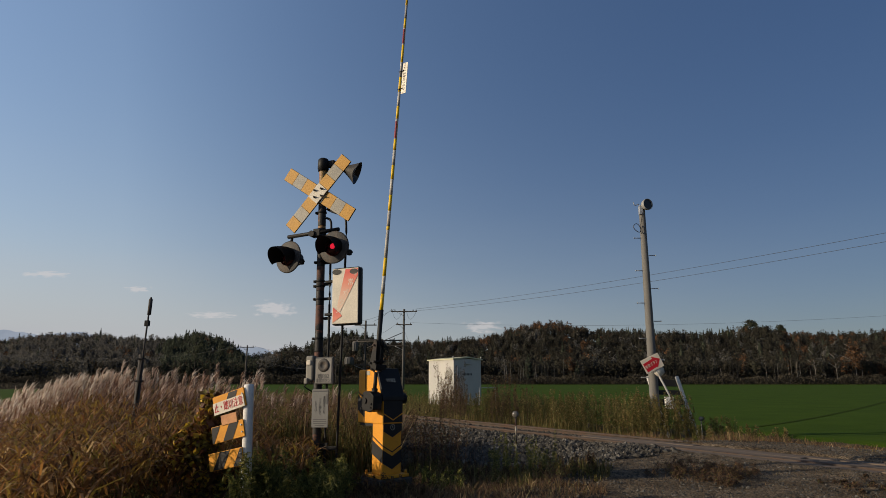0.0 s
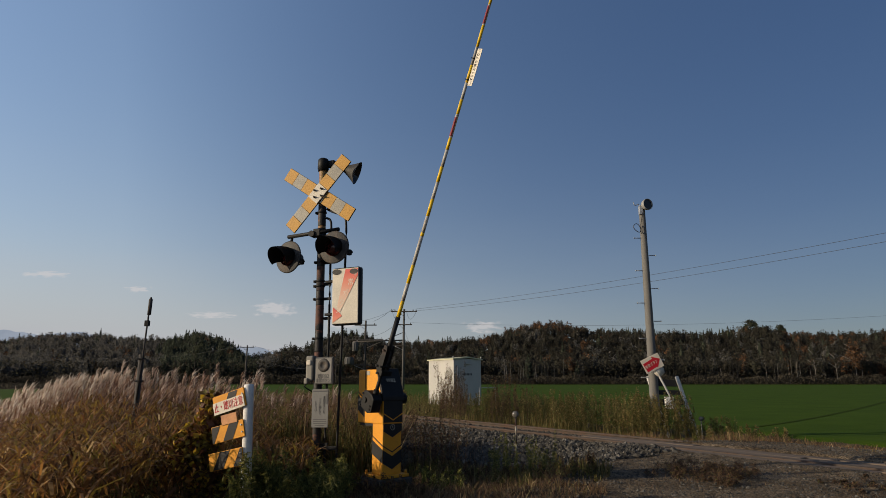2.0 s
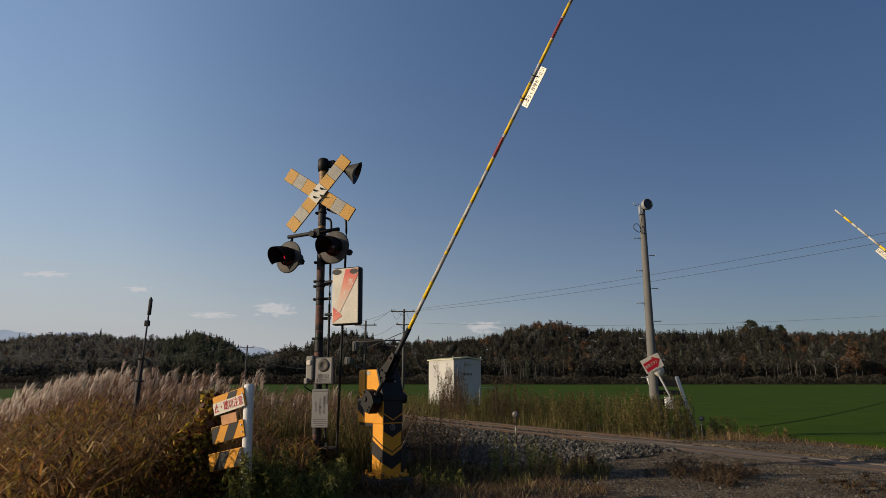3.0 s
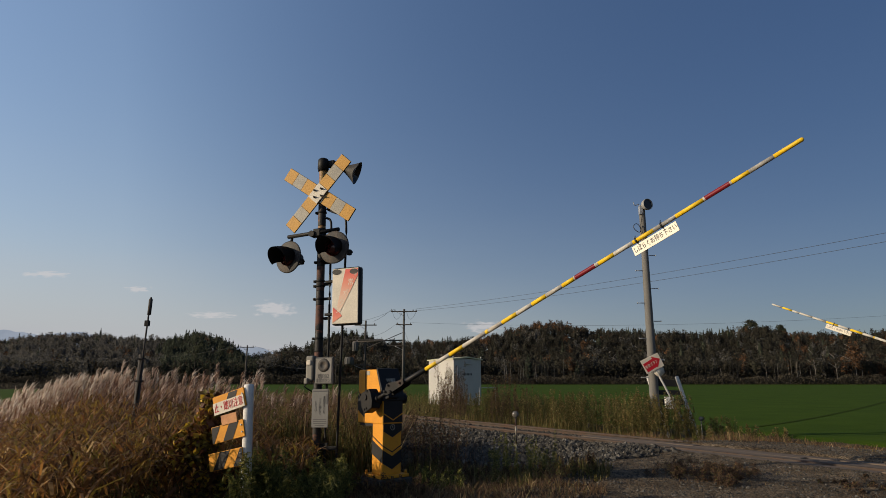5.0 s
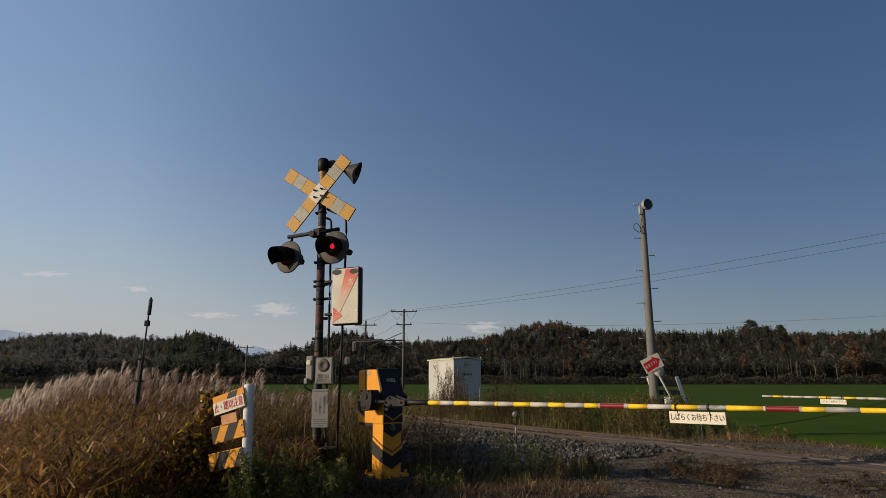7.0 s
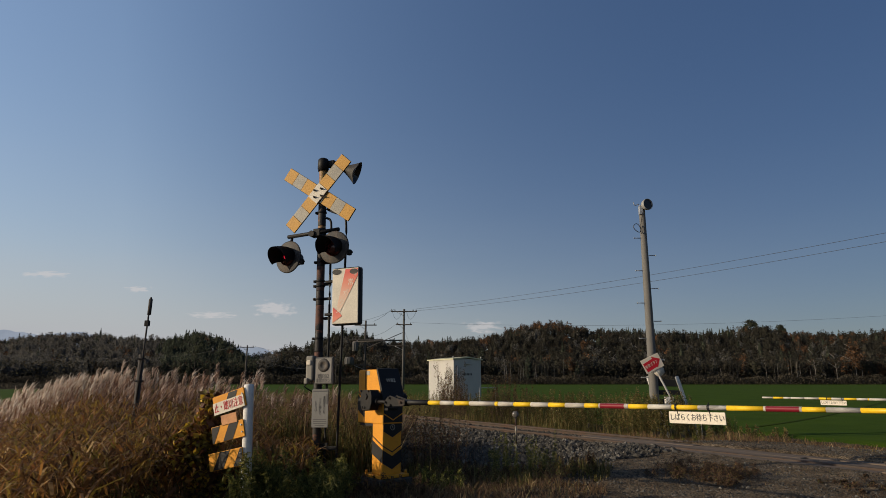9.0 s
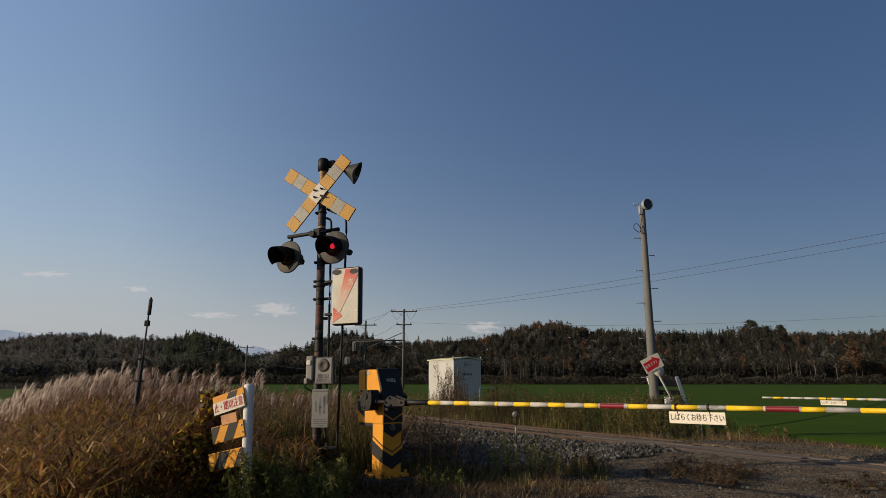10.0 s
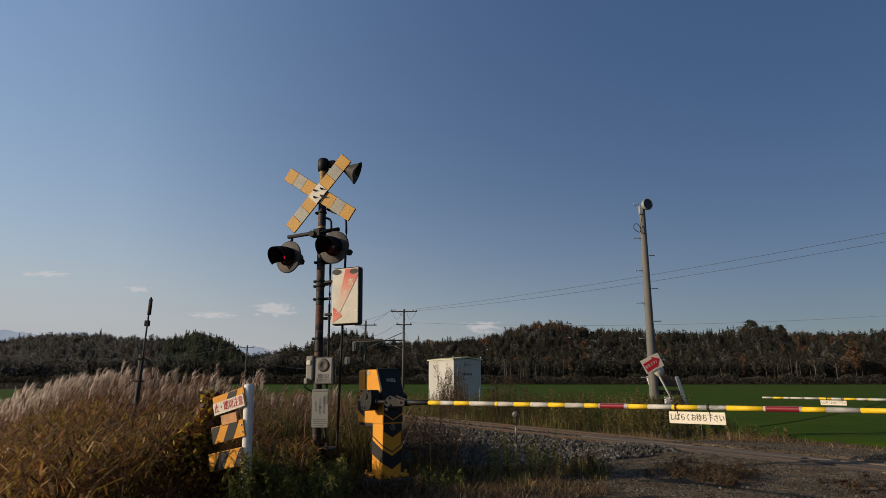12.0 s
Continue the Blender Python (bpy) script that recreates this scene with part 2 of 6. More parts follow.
def tube(bm, pts, r, seg=8, slot=0):
    """A round tube through points."""
    pts = [Vector(p) for p in pts]
    rings = []
    for i, p in enumerate(pts):
        d = (pts[min(i + 1, len(pts) - 1)] - pts[max(i - 1, 0)]).normalized()
        q = d.to_track_quat("Z", "Y")
        rings.append([bm.verts.new(p + q @ Vector((r * math.cos(2 * math.pi * k / seg), r * math.sin(2 * math.pi * k / seg), 0))) for k in range(seg)])
    for a, b in zip(rings, rings[1:]):
        for k in range(seg):
            f = bm.faces.new((a[k], a[(k + 1) % seg], b[(k + 1) % seg], b[k]))
            f.smooth, f.material_index = True, slot
    for ring in (rings[0][::-1], rings[-1]):
        bm.faces.new(ring).material_index = slot
    return bm


def slab(bm, outline, y0, y1, m=None, slot=0):
    """An outline in the xz plane, given depth from y0 to y1."""
    m = m or Matrix()
    a = [bm.verts.new(m @ Vector((x, y0, z))) for x, z in outline]
    b = [bm.verts.new(m @ Vector((x, y1, z))) for x, z in outline]
    faces = [bm.faces.new(a), bm.faces.new(b[::-1])]
    for k in range(len(outline)):
        j = (k + 1) % len(outline)
        faces.append(bm.faces.new((a[j], a[k], b[k], b[j])))
    for f in faces:
        f.material_index = slot
    return bm


def bend(points, n=6):
    """A smooth run of points through a few."""
    p = [Vector(q) for q in points]
    p = [p[0] * 2 - p[1], *p, p[-1] * 2 - p[-2]]
    out = []
    for i in range(1, len(p) - 2):
        for k in range(n):
            t = k / n
            out.append(0.5 * (2 * p[i] + (p[i + 1] - p[i - 1]) * t + (2 * p[i - 1] - 5 * p[i] + 4 * p[i + 1] - p[i + 2]) * t * t + (3 * p[i] - p[i - 1] - 3 * p[i + 1] + p[i + 2]) * t ** 3))
    return out + [p[-2]]


def letters(bm, text, height, m, slot=1, width=None, depth=0.0015, vertical=False):
    """Writing in the xz plane of m, facing its -y side, centred."""
    c = bpy.data.curves.new("text", "FONT")
    c.body = "\n".join(text) if vertical else text
    c.size, c.align_x, c.align_y, c.extrude, c.resolution_u = height, "CENTER", "CENTER", depth, 2
    if vertical:
        c.space_line = 0.85
    o = bpy.data.objects.new("text", c)
    scene.collection.objects.link(o)
    bpy.context.view_layer.update()
    me = o.to_mesh()
    xs = [v.co.x for v in me.vertices]
    k = width / (max(xs) - min(xs)) if width else 1.0
    t = m @ pose(0, 0, 0, 90) @ Matrix.Diagonal((k, 1, 1, 1))
    made = [bm.verts.new(t @ v.co) for v in me.vertices]
    for poly in me.polygons:
        try:
            bm.faces.new([made[i] for i in poly.vertices]).material_index = slot
        except ValueError:
            pass
    o.to_mesh_clear()
    bpy.data.objects.remove(o)
    bpy.data.curves.remove(c)
    return bm


def mesh_of(name, bm, mats):
    me = bpy.data.meshes.new(name)
    bmesh.ops.recalc_face_normals(bm, faces=bm.faces)
    bm.to_mesh(me)
    bm.free()
    for m in mats if isinstance(mats, (list, tuple)) else [mats]:
        me.materials.append(m)
    return me


def part(name, bm, material, parent, label="", m=None):
    ob = new(name, mesh_of(name, bm, material))
    ob.parent = parent
    if m is not None:
        ob.matrix_basis = m
    return tagged(ob, label)


def thing(name, m, label, category, group="", kind=""):
    ob = new(name)
    ob.empty_display_size = 0.2
    ob.matrix_basis = m
    return tagged(ob, label, category, group, kind)


def solo(name, bm, material, label, category, m=None, group="", kind=""):
    ob = new(name, mesh_of(name, bm, material))
    if m is not None:
        ob.matrix_basis = m
    return tagged(ob, label, category, group, kind)


def raw(name, verts, faces, material, smooth=False):
    """A mesh object from arrays."""
    me = bpy.data.meshes.new(name)
    me.from_pydata(verts, [], faces)
    me.materials.append(material)
    if smooth:
        me.polygons.foreach_set("use_smooth", [True] * len(me.polygons))
    me.update()
    return new(name, me)


BM = bmesh.new


# ---- ground, field, road and track ----
RAIL_P, RAIL_D, RAIL_N = (4.01, 10.82), (0.528, -0.849), (0.849, 0.528)


def track_st(x, y):
    """Distance across the track from its first rail, and along it."""
    dx, dy = x - RAIL_P[0], y - RAIL_P[1]
    return dx * RAIL_N[0] + dy * RAIL_N[1], dx * RAIL_D[0] + dy * RAIL_D[1]


def on_track(s, t, z=0.0):
    return RAIL_P[0] + s * RAIL_N[0] + t * RAIL_D[0], RAIL_P[1] + s * RAIL_N[1] + t * RAIL_D[1], z


def step(a, b, x):
    t = np.clip((x - a) / (b - a), 0, 1)
    return t * t * (3 - 2 * t)


def field_z(x, y):
    return -0.32 + 0.48 * np.clip((y - 14) / 206, 0, 1) + 0.0 * x


def skyline(x):
    """Height of the tops of the woods above the eye for each metre of distance, along the bearing x / y."""
    return np.interp(x, [-1.3, -0.72, -0.66, -0.6, -0.52, -0.44, -0.40, -0.36, -0.325, -0.31, -0.25, -0.21, -0.17, -0.13, -0.1, -0.03, 0.06, 0.12, 0.18, 0.24, 0.34, 0.46, 0.5, 0.53, 0.58, 0.66, 0.73, 1.3],
                     [0.066, 0.072, 0.08, 0.083, 0.077, 0.075, 0.083, 0.074, 0.05, 0.045, 0.06, 0.066, 0.085, 0.08, 0.068, 0.069, 0.074, 0.092, 0.102, 0.09, 0.085, 0.085, 0.092, 0.093, 0.083, 0.082, 0.086, 0.084])


def hill_z(x, y):
    """Wooded rising land behind the field, its trees about 12 m high under the skyline."""
    x, y = np.asarray(x, float), np.asarray(y, float)
    return step(226, 430, y) * np.maximum(2.0, 430 * skyline(x / np.maximum(y, 100.0)) - 11.0)


def road_edge(s, t):
    """Distance, along the track, into the gravel road from its edge."""
    return np.where(s < 0, t + 0.52 * s + 0.65, t - 0.25 * s + 0.65)


def ground_z(x, y):
    x, y = np.asarray(x, float), np.asarray(y, float)
    s, t = track_st(x, y)
    road = step(-1.3, 0.1, road_edge(s, t))                                   # the gravel road crosses here
    bed = np.interp(s, [-7, -5.4, -4.4, -2.9, -2.2, -0.55, 1.9, 3.2, 5], [0.0, -0.03, -0.16, -0.36, -0.35, -0.05, -0.11, -0.3, -0.34])
    way = np.interp(s, [-7, -1.0, -0.3, 0, 0.72, 0.82, 2.2, 4.5, 7], [0.0, 0.0, 0.02, 0.0, 0.0, 0.055, 0.04, -0.17, -0.34])
    z = bed * (1 - road) + way * road
    far = step(4.5, 7, s)
    z = z * (1 - far) + field_z(x, y) * far
    left = step(9.0, 16, y) * step(-1, -4, s)
    z = z * (1 - left) + (-0.1 + 0.26 * np.clip((y - 9) / 211, 0, 1)) * left
    z = z - 0.45 * step(-5.2, -8.5, x) * step(-3, -6, s) * step(60, 20, y)      # falls away beside the reeds
    return z + hill_z(x, y)


def grid(name, xs, ys, zf, material, jitter=0.0):
    X, Y = np.meshgrid(xs, ys)
    Z = zf(X, Y)
    if jitter:
        rng = np.random.default_rng(3)
        Z = Z + rng.normal(0, jitter, Z.shape)
    nx, ny = len(xs), len(ys)
    v = np.stack([X.ravel(), Y.ravel(), Z.ravel()], 1)
    i = (np.arange(ny - 1)[:, None] * nx + np.arange(nx - 1)[None]).ravel()
    f = np.stack([i, i + 1, i + nx + 1, i + nx], 1)
    return raw(name, v.tolist(), f.tolist(), material, True)


def soil_mat(name, stops, scale, fine, bump, rough=0.95, pebble=0.0):
    m = bpy.data.materials.new(name)
    m.use_nodes = True
    nt = m.node_tree
    n, l = nt.nodes, nt.links
    p = n["Principled BSDF"]
    co = n.new("ShaderNodeTexCoord")
    a = n.new("ShaderNodeTexNoise")
    a.inputs["Scale"].default_value, a.inputs["Detail"].default_value, a.inputs["Roughness"].default_value = scale, 10, 0.65
    l.new(co.outputs["Object"], a.inputs["Vector"])
    r = ramp(nt, stops)
    l.new(a.outputs["Fac"], r.inputs["Fac"])
    f = n.new("ShaderNodeTexNoise")
    f.inputs["Scale"].default_value, f.inputs["Detail"].default_value = fine, 5
    l.new(co.outputs["Object"], f.inputs["Vector"])
    g = n.new("ShaderNodeMix")
    g.data_type, g.blend_type = "RGBA", "OVERLAY"
    g.inputs["Factor"].default_value = 0.8
    bw = n.new("ShaderNodeRGBToBW")
    l.new(f.outputs["Color"], bw.inputs["Color"])
    l.new(r.outputs["Color"], g.inputs["A"])
    l.new(bw.outputs["Val"], g.inputs["B"])
    col, hgt = g.outputs["Result"], f.outputs["Fac"]
    if pebble:
        vo = n.new("ShaderNodeTexVoronoi")
        vo.inputs["Scale"].default_value = pebble
        l.new(co.outputs["Object"], vo.inputs["Vector"])
        bwv = n.new("ShaderNodeRGBToBW")
        l.new(vo.outputs["Color"], bwv.inputs["Color"])
        pm = n.new("ShaderNodeMapRange")
        pm.inputs["To Min"].default_value, pm.inputs["To Max"].default_value = 0.45, 1.5
        l.new(bwv.outputs["Val"], pm.inputs["Value"])
        hs = n.new("ShaderNodeHueSaturation")
        l.new(col, hs.inputs["Color"])
        l.new(pm.outputs["Result"], hs.inputs["Value"])
        col = hs.outputs["Color"]
        sub = n.new("ShaderNodeMath")
        sub.operation = "SUBTRACT"
        l.new(f.outputs["Fac"], sub.inputs[0])
        l.new(vo.outputs["Distance"], sub.inputs[1])
        hgt = sub.outputs["Value"]
    l.new(col, p.inputs["Base Color"])
    p.inputs["Roughness"].default_value = rough
    p.inputs["Specular IOR Level"].default_value = 0.05
    b = n.new("ShaderNodeBump")
    b.inputs["Strength"].default_value, b.inputs["Distance"].default_value = bump, 0.03
    l.new(hgt, b.inputs["Height"])
    l.new(b.outputs["Normal"], p.inputs["Normal"])
    return m


SOIL = soil_mat("dry_soil", [(0.3, (0.04, 0.03, 0.018)), (0.5, (0.07, 0.053, 0.033)), (0.7, (0.11, 0.085, 0.054))], 2.0, 45, 0.6)
GRAVEL = soil_mat("road_gravel", [(0.3, (0.06, 0.043, 0.027)), (0.48, (0.12, 0.091, 0.061)), (0.7, (0.2, 0.16, 0.115))], 1.6, 60, 1.0, pebble=38)
CROP = soil_mat("winter_wheat", [(0.3, (0.029, 0.056, 0.003)), (0.5, (0.039, 0.071, 0.004)), (0.7, (0.049, 0.083, 0.006))], 0.35, 30, 0.08)

gx = np.concatenate([np.linspace(-2500, -220, 16), np.linspace(-200, -24, 45), np.linspace(-22, 24, 150), np.linspace(26, 200, 45), np.linspace(220, 2500, 16)])
gy = np.concatenate([np.linspace(-800, -30, 8), np.linspace(-25, 2, 14), np.linspace(2.3, 30, 130), np.linspace(32, 215, 60), np.linspace(222, 430, 40), np.linspace(480, 4000, 18)])
ground = grid("ground", gx, gy, ground_z, SOIL)
tagged(ground, "dry brown autumn soil and verge reaching to the woods", "ground", kind="structure")

# the sown field beyond the track, and its strip behind the reeds
fx, fy = np.concatenate([np.linspace(-400, -20, 40), np.linspace(-18, 40, 90), np.linspace(45, 400, 40)]), np.concatenate([np.linspace(11.5, 60, 80), np.linspace(63, 221, 50)])


def crop_z(x, y):
    s, t = track_st(x, y)
    edge = np.where(s > 0, step(6.4, 7.4, s + 0.35 * np.sin(x * 1.3) + 0.25 * np.sin(y * 0.9)), step(36, 40, y) * np.where(x / y < -0.36, step(97, 94, y), 1.0))
    return ground_z(x, y) + 0.05 * edge - 0.25 * (1 - edge)


field = grid("field", fx, fy, crop_z, CROP)
tagged(field, "flat field of short green winter wheat", "field", kind="structure")


def road_z(x, y):
    s, t = track_st(x, y)
    w = np.sin(x * 2.1 + y) * 0.25 + np.sin(y * 3.3 - x) * 0.15
    inside = step(-0.2, 0.2, road_edge(s, t) + w) * step(8.0, 6.0, s) 
    gap = 1 - step(-0.2, -0.12, s) * step(0.76, 0.7, s)                       # the timbers lie here
    return ground_z(x, y) + 0.012 * inside * gap - 0.08 * (1 - inside * gap)


road = grid("road", np.linspace(-3, 16, 200), np.linspace(-4, 15, 200), road_z, GRAVEL, 0.002)
tagged(road, "worn grey gravel farm road over the track", "road", kind="structure")


def rail_mesh(length):
    """A flat-bottomed rail along x, its head at z = 0."""
    half = [(0.0, 0.0), (0.028, -0.002), (0.032, -0.012), (0.032, -0.036), (0.008, -0.045), (0.008, -0.115), (0.06, -0.128), (0.06, -0.14)]
    prof = half + [(-a, b) for a, b in half[:0:-1]]
    bm = BM()
    rings = [[bm.verts.new((x, a, b)) for a, b in prof] for x in (0, length)]
    n = len(prof)
    for k in range(n):
        bm.faces.new((rings[0][k], rings[0][(k + 1) % n], rings[1][(k + 1) % n], rings[1][k]))
    for r in rings:
        bm.faces.new(r)
    return mesh_of("rail", bm, RAIL_TOP)


TRACK_TURN = Matrix.Rotation(math.atan2(RAIL_D[1], RAIL_D[0]), 4, "Z")
rail_data = rail_mesh(110)
for s in (0.0, 1.067):
    r = new("rail", rail_data)
    r.matrix_basis = Matrix.Translation(on_track(s, -90, 0.05)) @ TRACK_TURN
    tagged(r, "rusty steel running rail of a single track", "rail", "track rails", "structure")

sleeper_bm = BM()
box(sleeper_bm, (0.2, 2.0, 0.14), None, 0.012)
sleeper_data = mesh_of("sleeper", sleeper_bm, TIMBER)
track_bed = thing("track_bed", Matrix.Translation(on_track(0.53, 0, -0.115)) @ TRACK_TURN, "wooden sleepers laid in grey crushed-stone ballast", "railway track", kind="structure")
for k in range(70):
    o = new("sleeper", sleeper_data)
    o.parent = track_bed
    o.matrix_basis = pose(-40 + k * 0.62, 0, -0.05, 0, 0, random.uniform(-1, 1))

# crossing timbers: between the rails, and one outside each
crossing = thing("crossing_deck", Matrix.Translation(on_track(0, 0, 0.045)) @ TRACK_TURN, "weathered brown timber planks decking the crossing", "crossing deck", kind="structure")
for row, (s, w) in enumerate(((-0.19, 0.24), (0.16, 0.2), (0.38, 0.22), (0.61, 0.22))):
    a = -2.6 + (1.4 if row == 0 else 0)
    while a < 5.6:
        length = random.uniform(2.0, 2.6)
        bm = BM()
        box(bm, (length - 0.015, w - 0.012, 0.12), None, 0.012)
        part("plank", bm, TIMBER, crossing, m=pose(a + length / 2, s, -0.065 + random.uniform(-0.012, 0.006), random.uniform(-1.5, 1.5), random.uniform(-0.3, 0.3), 0))
        a += length


def stone_shapes(n, rng):
    """Unit crushed stones: cut octahedra, as vertex arrays."""
    base = np.array([(1, 0, 0), (-1, 0, 0), (0, 1, 0), (0, -1, 0), (0, 0, 1), (0, 0, -1)], float)
    tri = np.array([(0, 2, 4), (2, 1, 4), (1, 3, 4), (3, 0, 4), (2, 0, 5), (1, 2, 5), (3, 1, 5), (0, 3, 5)])
    v = base[None] * rng.uniform(0.65, 1.1, (n, 6, 1)) + rng.normal(0, 0.22, (n, 6, 3))
    return v, tri


def scatter_stones(name, pts, sizes, material, seed):
    rng = np.random.default_rng(seed)
    n = len(pts)
    v, tri = stone_shapes(n, rng)
    ang = rng.uniform(0, 2 * np.pi, n)
    c, s = np.cos(ang), np.sin(ang)
    x, y = v[..., 0] * c[:, None] - v[..., 1] * s[:, None], v[..., 0] * s[:, None] + v[..., 1] * c[:, None]
    v = np.stack([x, y, v[..., 2] * 0.75], 2) * np.asarray(sizes)[:, None, None] + np.asarray(pts)[:, None, :]
    f = (tri[None] + (np.arange(n) * 6)[:, None, None]).reshape(-1, 3)
    return raw(name, v.reshape(-1, 3).tolist(), f.tolist(), material)


STONES = leaf_mat("crushed_stone", [(0.0, (0.02, 0.0185, 0.016)), (0.5, (0.042, 0.039, 0.034)), (0.85, (0.075, 0.07, 0.061)), (1.0, (0.14, 0.131, 0.115))], 0.9, 0.0)
rng = np.random.default_rng(11)
ns = 42000
ss = np.where(rng.random(ns) < 0.6, rng.uniform(-2.7, -0.05, ns), rng.uniform(-0.05, 2.4, ns))
tt = 0.4 - 22 * rng.random(ns) ** 1.4
keep = (ss < -0.06) | ((ss > 0.06) & (ss < 1.0)) | (ss > 1.13)
keep &= road_edge(ss, tt) < rng.normal(-0.1, 0.35, ns) - 1.2 * (ss > 0)
ss, tt = ss[keep], tt[keep]
sx, sy, _ = on_track(ss, tt)
ballast = scatter_stones("ballast", np.stack([sx, sy, ground_z(sx, sy) + rng.uniform(0.0, 0.035, len(sx))], 1), rng.uniform(0.03, 0.068, len(sx)), STONES, 5)
tagged(ballast, "grey crushed-stone ballast heaped along the track", "ballast", kind="stuff")
ns = 48000
px, py = rng.uniform(-0.5, 9, ns), rng.uniform(4.2, 13, ns)
gs, gt = track_st(px, py)
keep = (road_edge(gs, gt) > -0.5) & ((gs < -0.35) | (gs > 0.85))
px, py = px[keep], py[keep]
pebbles = scatter_stones("pebbles", np.stack([px, py, ground_z(px, py) + 0.012], 1), 0.005 + 0.02 * rng.random(len(px)) ** 3.2, STONES, 6)
tagged(pebbles, "loose grey gravel stones strewn on the road", "gravel", kind="stuff")


# wheel marks of a tractor curving over the field, and a bare patch
WHEEL = soil_mat("wheel_mark", [(0.35, (0.03, 0.05, 0.005)), (0.65, (0.04, 0.063, 0.007))], 1.5, 30, 0.1)
run = bend([(9.4, 19.4, 0), (12.2, 22.1, 0), (16.5, 26.7, 0), (24.7, 36.1, 0), (38, 52, 0)], 10)
v, f = [], []
for k, q in enumerate(run):
    for dx in (-0.05, 0.05):
        v.append((q.x + dx, q.y - dx, float(crop_z(q.x + dx, q.y - dx)) + 0.015))
    if k:
        i = 2 * k
        f.append((i - 2, i - 1, i + 1, i))
tagged(raw("wheel_track", v, f, WHEEL), "faint dark wheel track across the green field", "track", kind="structure")


# ---- crossing signal ----
signal = thing("crossing_signal", pose(-1.465, 7.35, 0.03, 0, -1.2, -19.3), "rusty level crossing signal post with crossed boards and hooded red lamps", "crossing signal")


def post_section(z0, z1, material, label=""):
    bm = BM()
    lathe(bm, [(0.0, z0), (0.048, z0), (0.0495, z0 + 0.01), (0.049, (z0 + z1) / 2), (0.0495, z1 - 0.01), (0.048, z1), (0.0, z1)], None, 20)
    part("post_section", bm, material, signal, label)


post_section(0.0, 1.30, POST_BLACK, "black painted post foot")
post_section(1.30, 1.46, RUST, "rusted band")
post_section(1.46, 1.72, POST_BLACK)
post_section(1.72, 2.02, RUST, "heavily rusted band")
post_section(2.02, 2.2, POST_BLACK)
post_section(2.2, 2.5, RUST, "rusted brown band")
post_section(2.5, 2.84, POST_BLACK)
post_section(2.84, 3.02, POST_YELLOW, "worn yellow band")
post_section(3.02, 3.28, POST_BLACK)
post_section(3.28, 3.78, POST_YELLOW, "worn yellow band")
bm = BM()
lathe(bm, [(0.0, 3.92), (0.05, 3.92), (0.066, 3.905), (0.07, 3.86), (0.072, 3.78), (0.066, 3.775), (0.066, 3.75), (0.0, 3.75)], None, 20)
part("cap", bm, BLACK_STEEL, signal, "black post cap")
bm = BM()
box(bm, (0.62, 0.5, 0.12), pose(0, 0, -0.05), 0.02)
part("base", bm, BLACK_STEEL, signal, "dark weathered concrete base")
bm = BM()
box(bm, (0.2, 0.2, 0.03), pose(0, 0, 0.045), 0.005)
for k in range(4):
    a = math.pi / 4 + k * math.pi / 2
    rod(bm, (0.11 * math.cos(a), 0.11 * math.sin(a), 0.03), (0.11 * math.cos(a), 0.11 * math.sin(a), 0.11), 0.012, seg=6)
lathe(bm, [(0.1, 0.06), (0.062, 0.16), (0.052, 0.17)], None, 16)
part("flange", bm, BLACK_STEEL, signal)
for z in (1.62, 2.1, 2.26, 2.32, 2.56, 3.2):
    bm = BM()
    lathe(bm, [(0.052, z - 0.012), (0.058, z - 0.01), (0.058, z + 0.01), (0.052, z + 0.012)], None, 20)
    box(bm, (0.035, 0.05, 0.03), pose(-0.07, 0, z), 0.004)
    rod(bm, (-0.07, -0.035, z), (-0.07, 0.035, z), 0.008, seg=6)
    part("clamp", bm, BLACK_STEEL, signal)

# crossed boards: seven pieces each, the middle one white-grey
CROSS = pose(-0.015, -0.085, 3.43)


def cross_board(angle, y):
    m = CROSS @ pose(0, y, 0, 0, -angle, 0)
    edges = (-0.575, -0.42, -0.26, -0.1, 0.1, 0.26, 0.42, 0.575)
    bm = BM()
    box(bm, (1.156, 0.012, 0.18), m @ pose(0, 0.008, 0), 0.004)
    board = part("crossed_board", bm, BLACK_STEEL, signal, "board in yellow and silver bands with a black back")
    for k, (a, b) in enumerate(zip(edges, edges[1:])):
        bm = BM()
        box(bm, (b - a - 0.003, 0.006, 0.174), m @ pose((a + b) / 2, -0.001, 0), 0.002)
        part("band", bm, SIGN_WHITE if k == 3 else (SIGN_YELLOW if k in (0, 2, 4, 6) else SIGN_GREY), board)


cross_board(47, 0.0)
cross_board(-35, 0.016)
bm = BM()
box(bm, (0.22, 0.008, 0.17), CROSS @ pose(0, -0.007, 0, 0, -47, 0), 0.003)
part("centre_plate", bm, SIGN_WHITE, signal, "dirty white centre plate")
for dx, dz in ((-0.045, 0.045), (0.05, 0.055), (-0.045, -0.045), (0.055, -0.04)):
    bm = BM()
    rod(bm, CROSS @ Vector((dx, -0.012, dz)), CROSS @ Vector((dx, -0.03, dz)), 0.014, seg=6)
    rod(bm, CROSS @ Vector((dx, -0.028, dz)), CROSS @ Vector((dx + 0.03, -0.036, dz - 0.006)), 0.009, 0.004, seg=6)
    part("bolt", bm, BLACK_STEEL, signal)
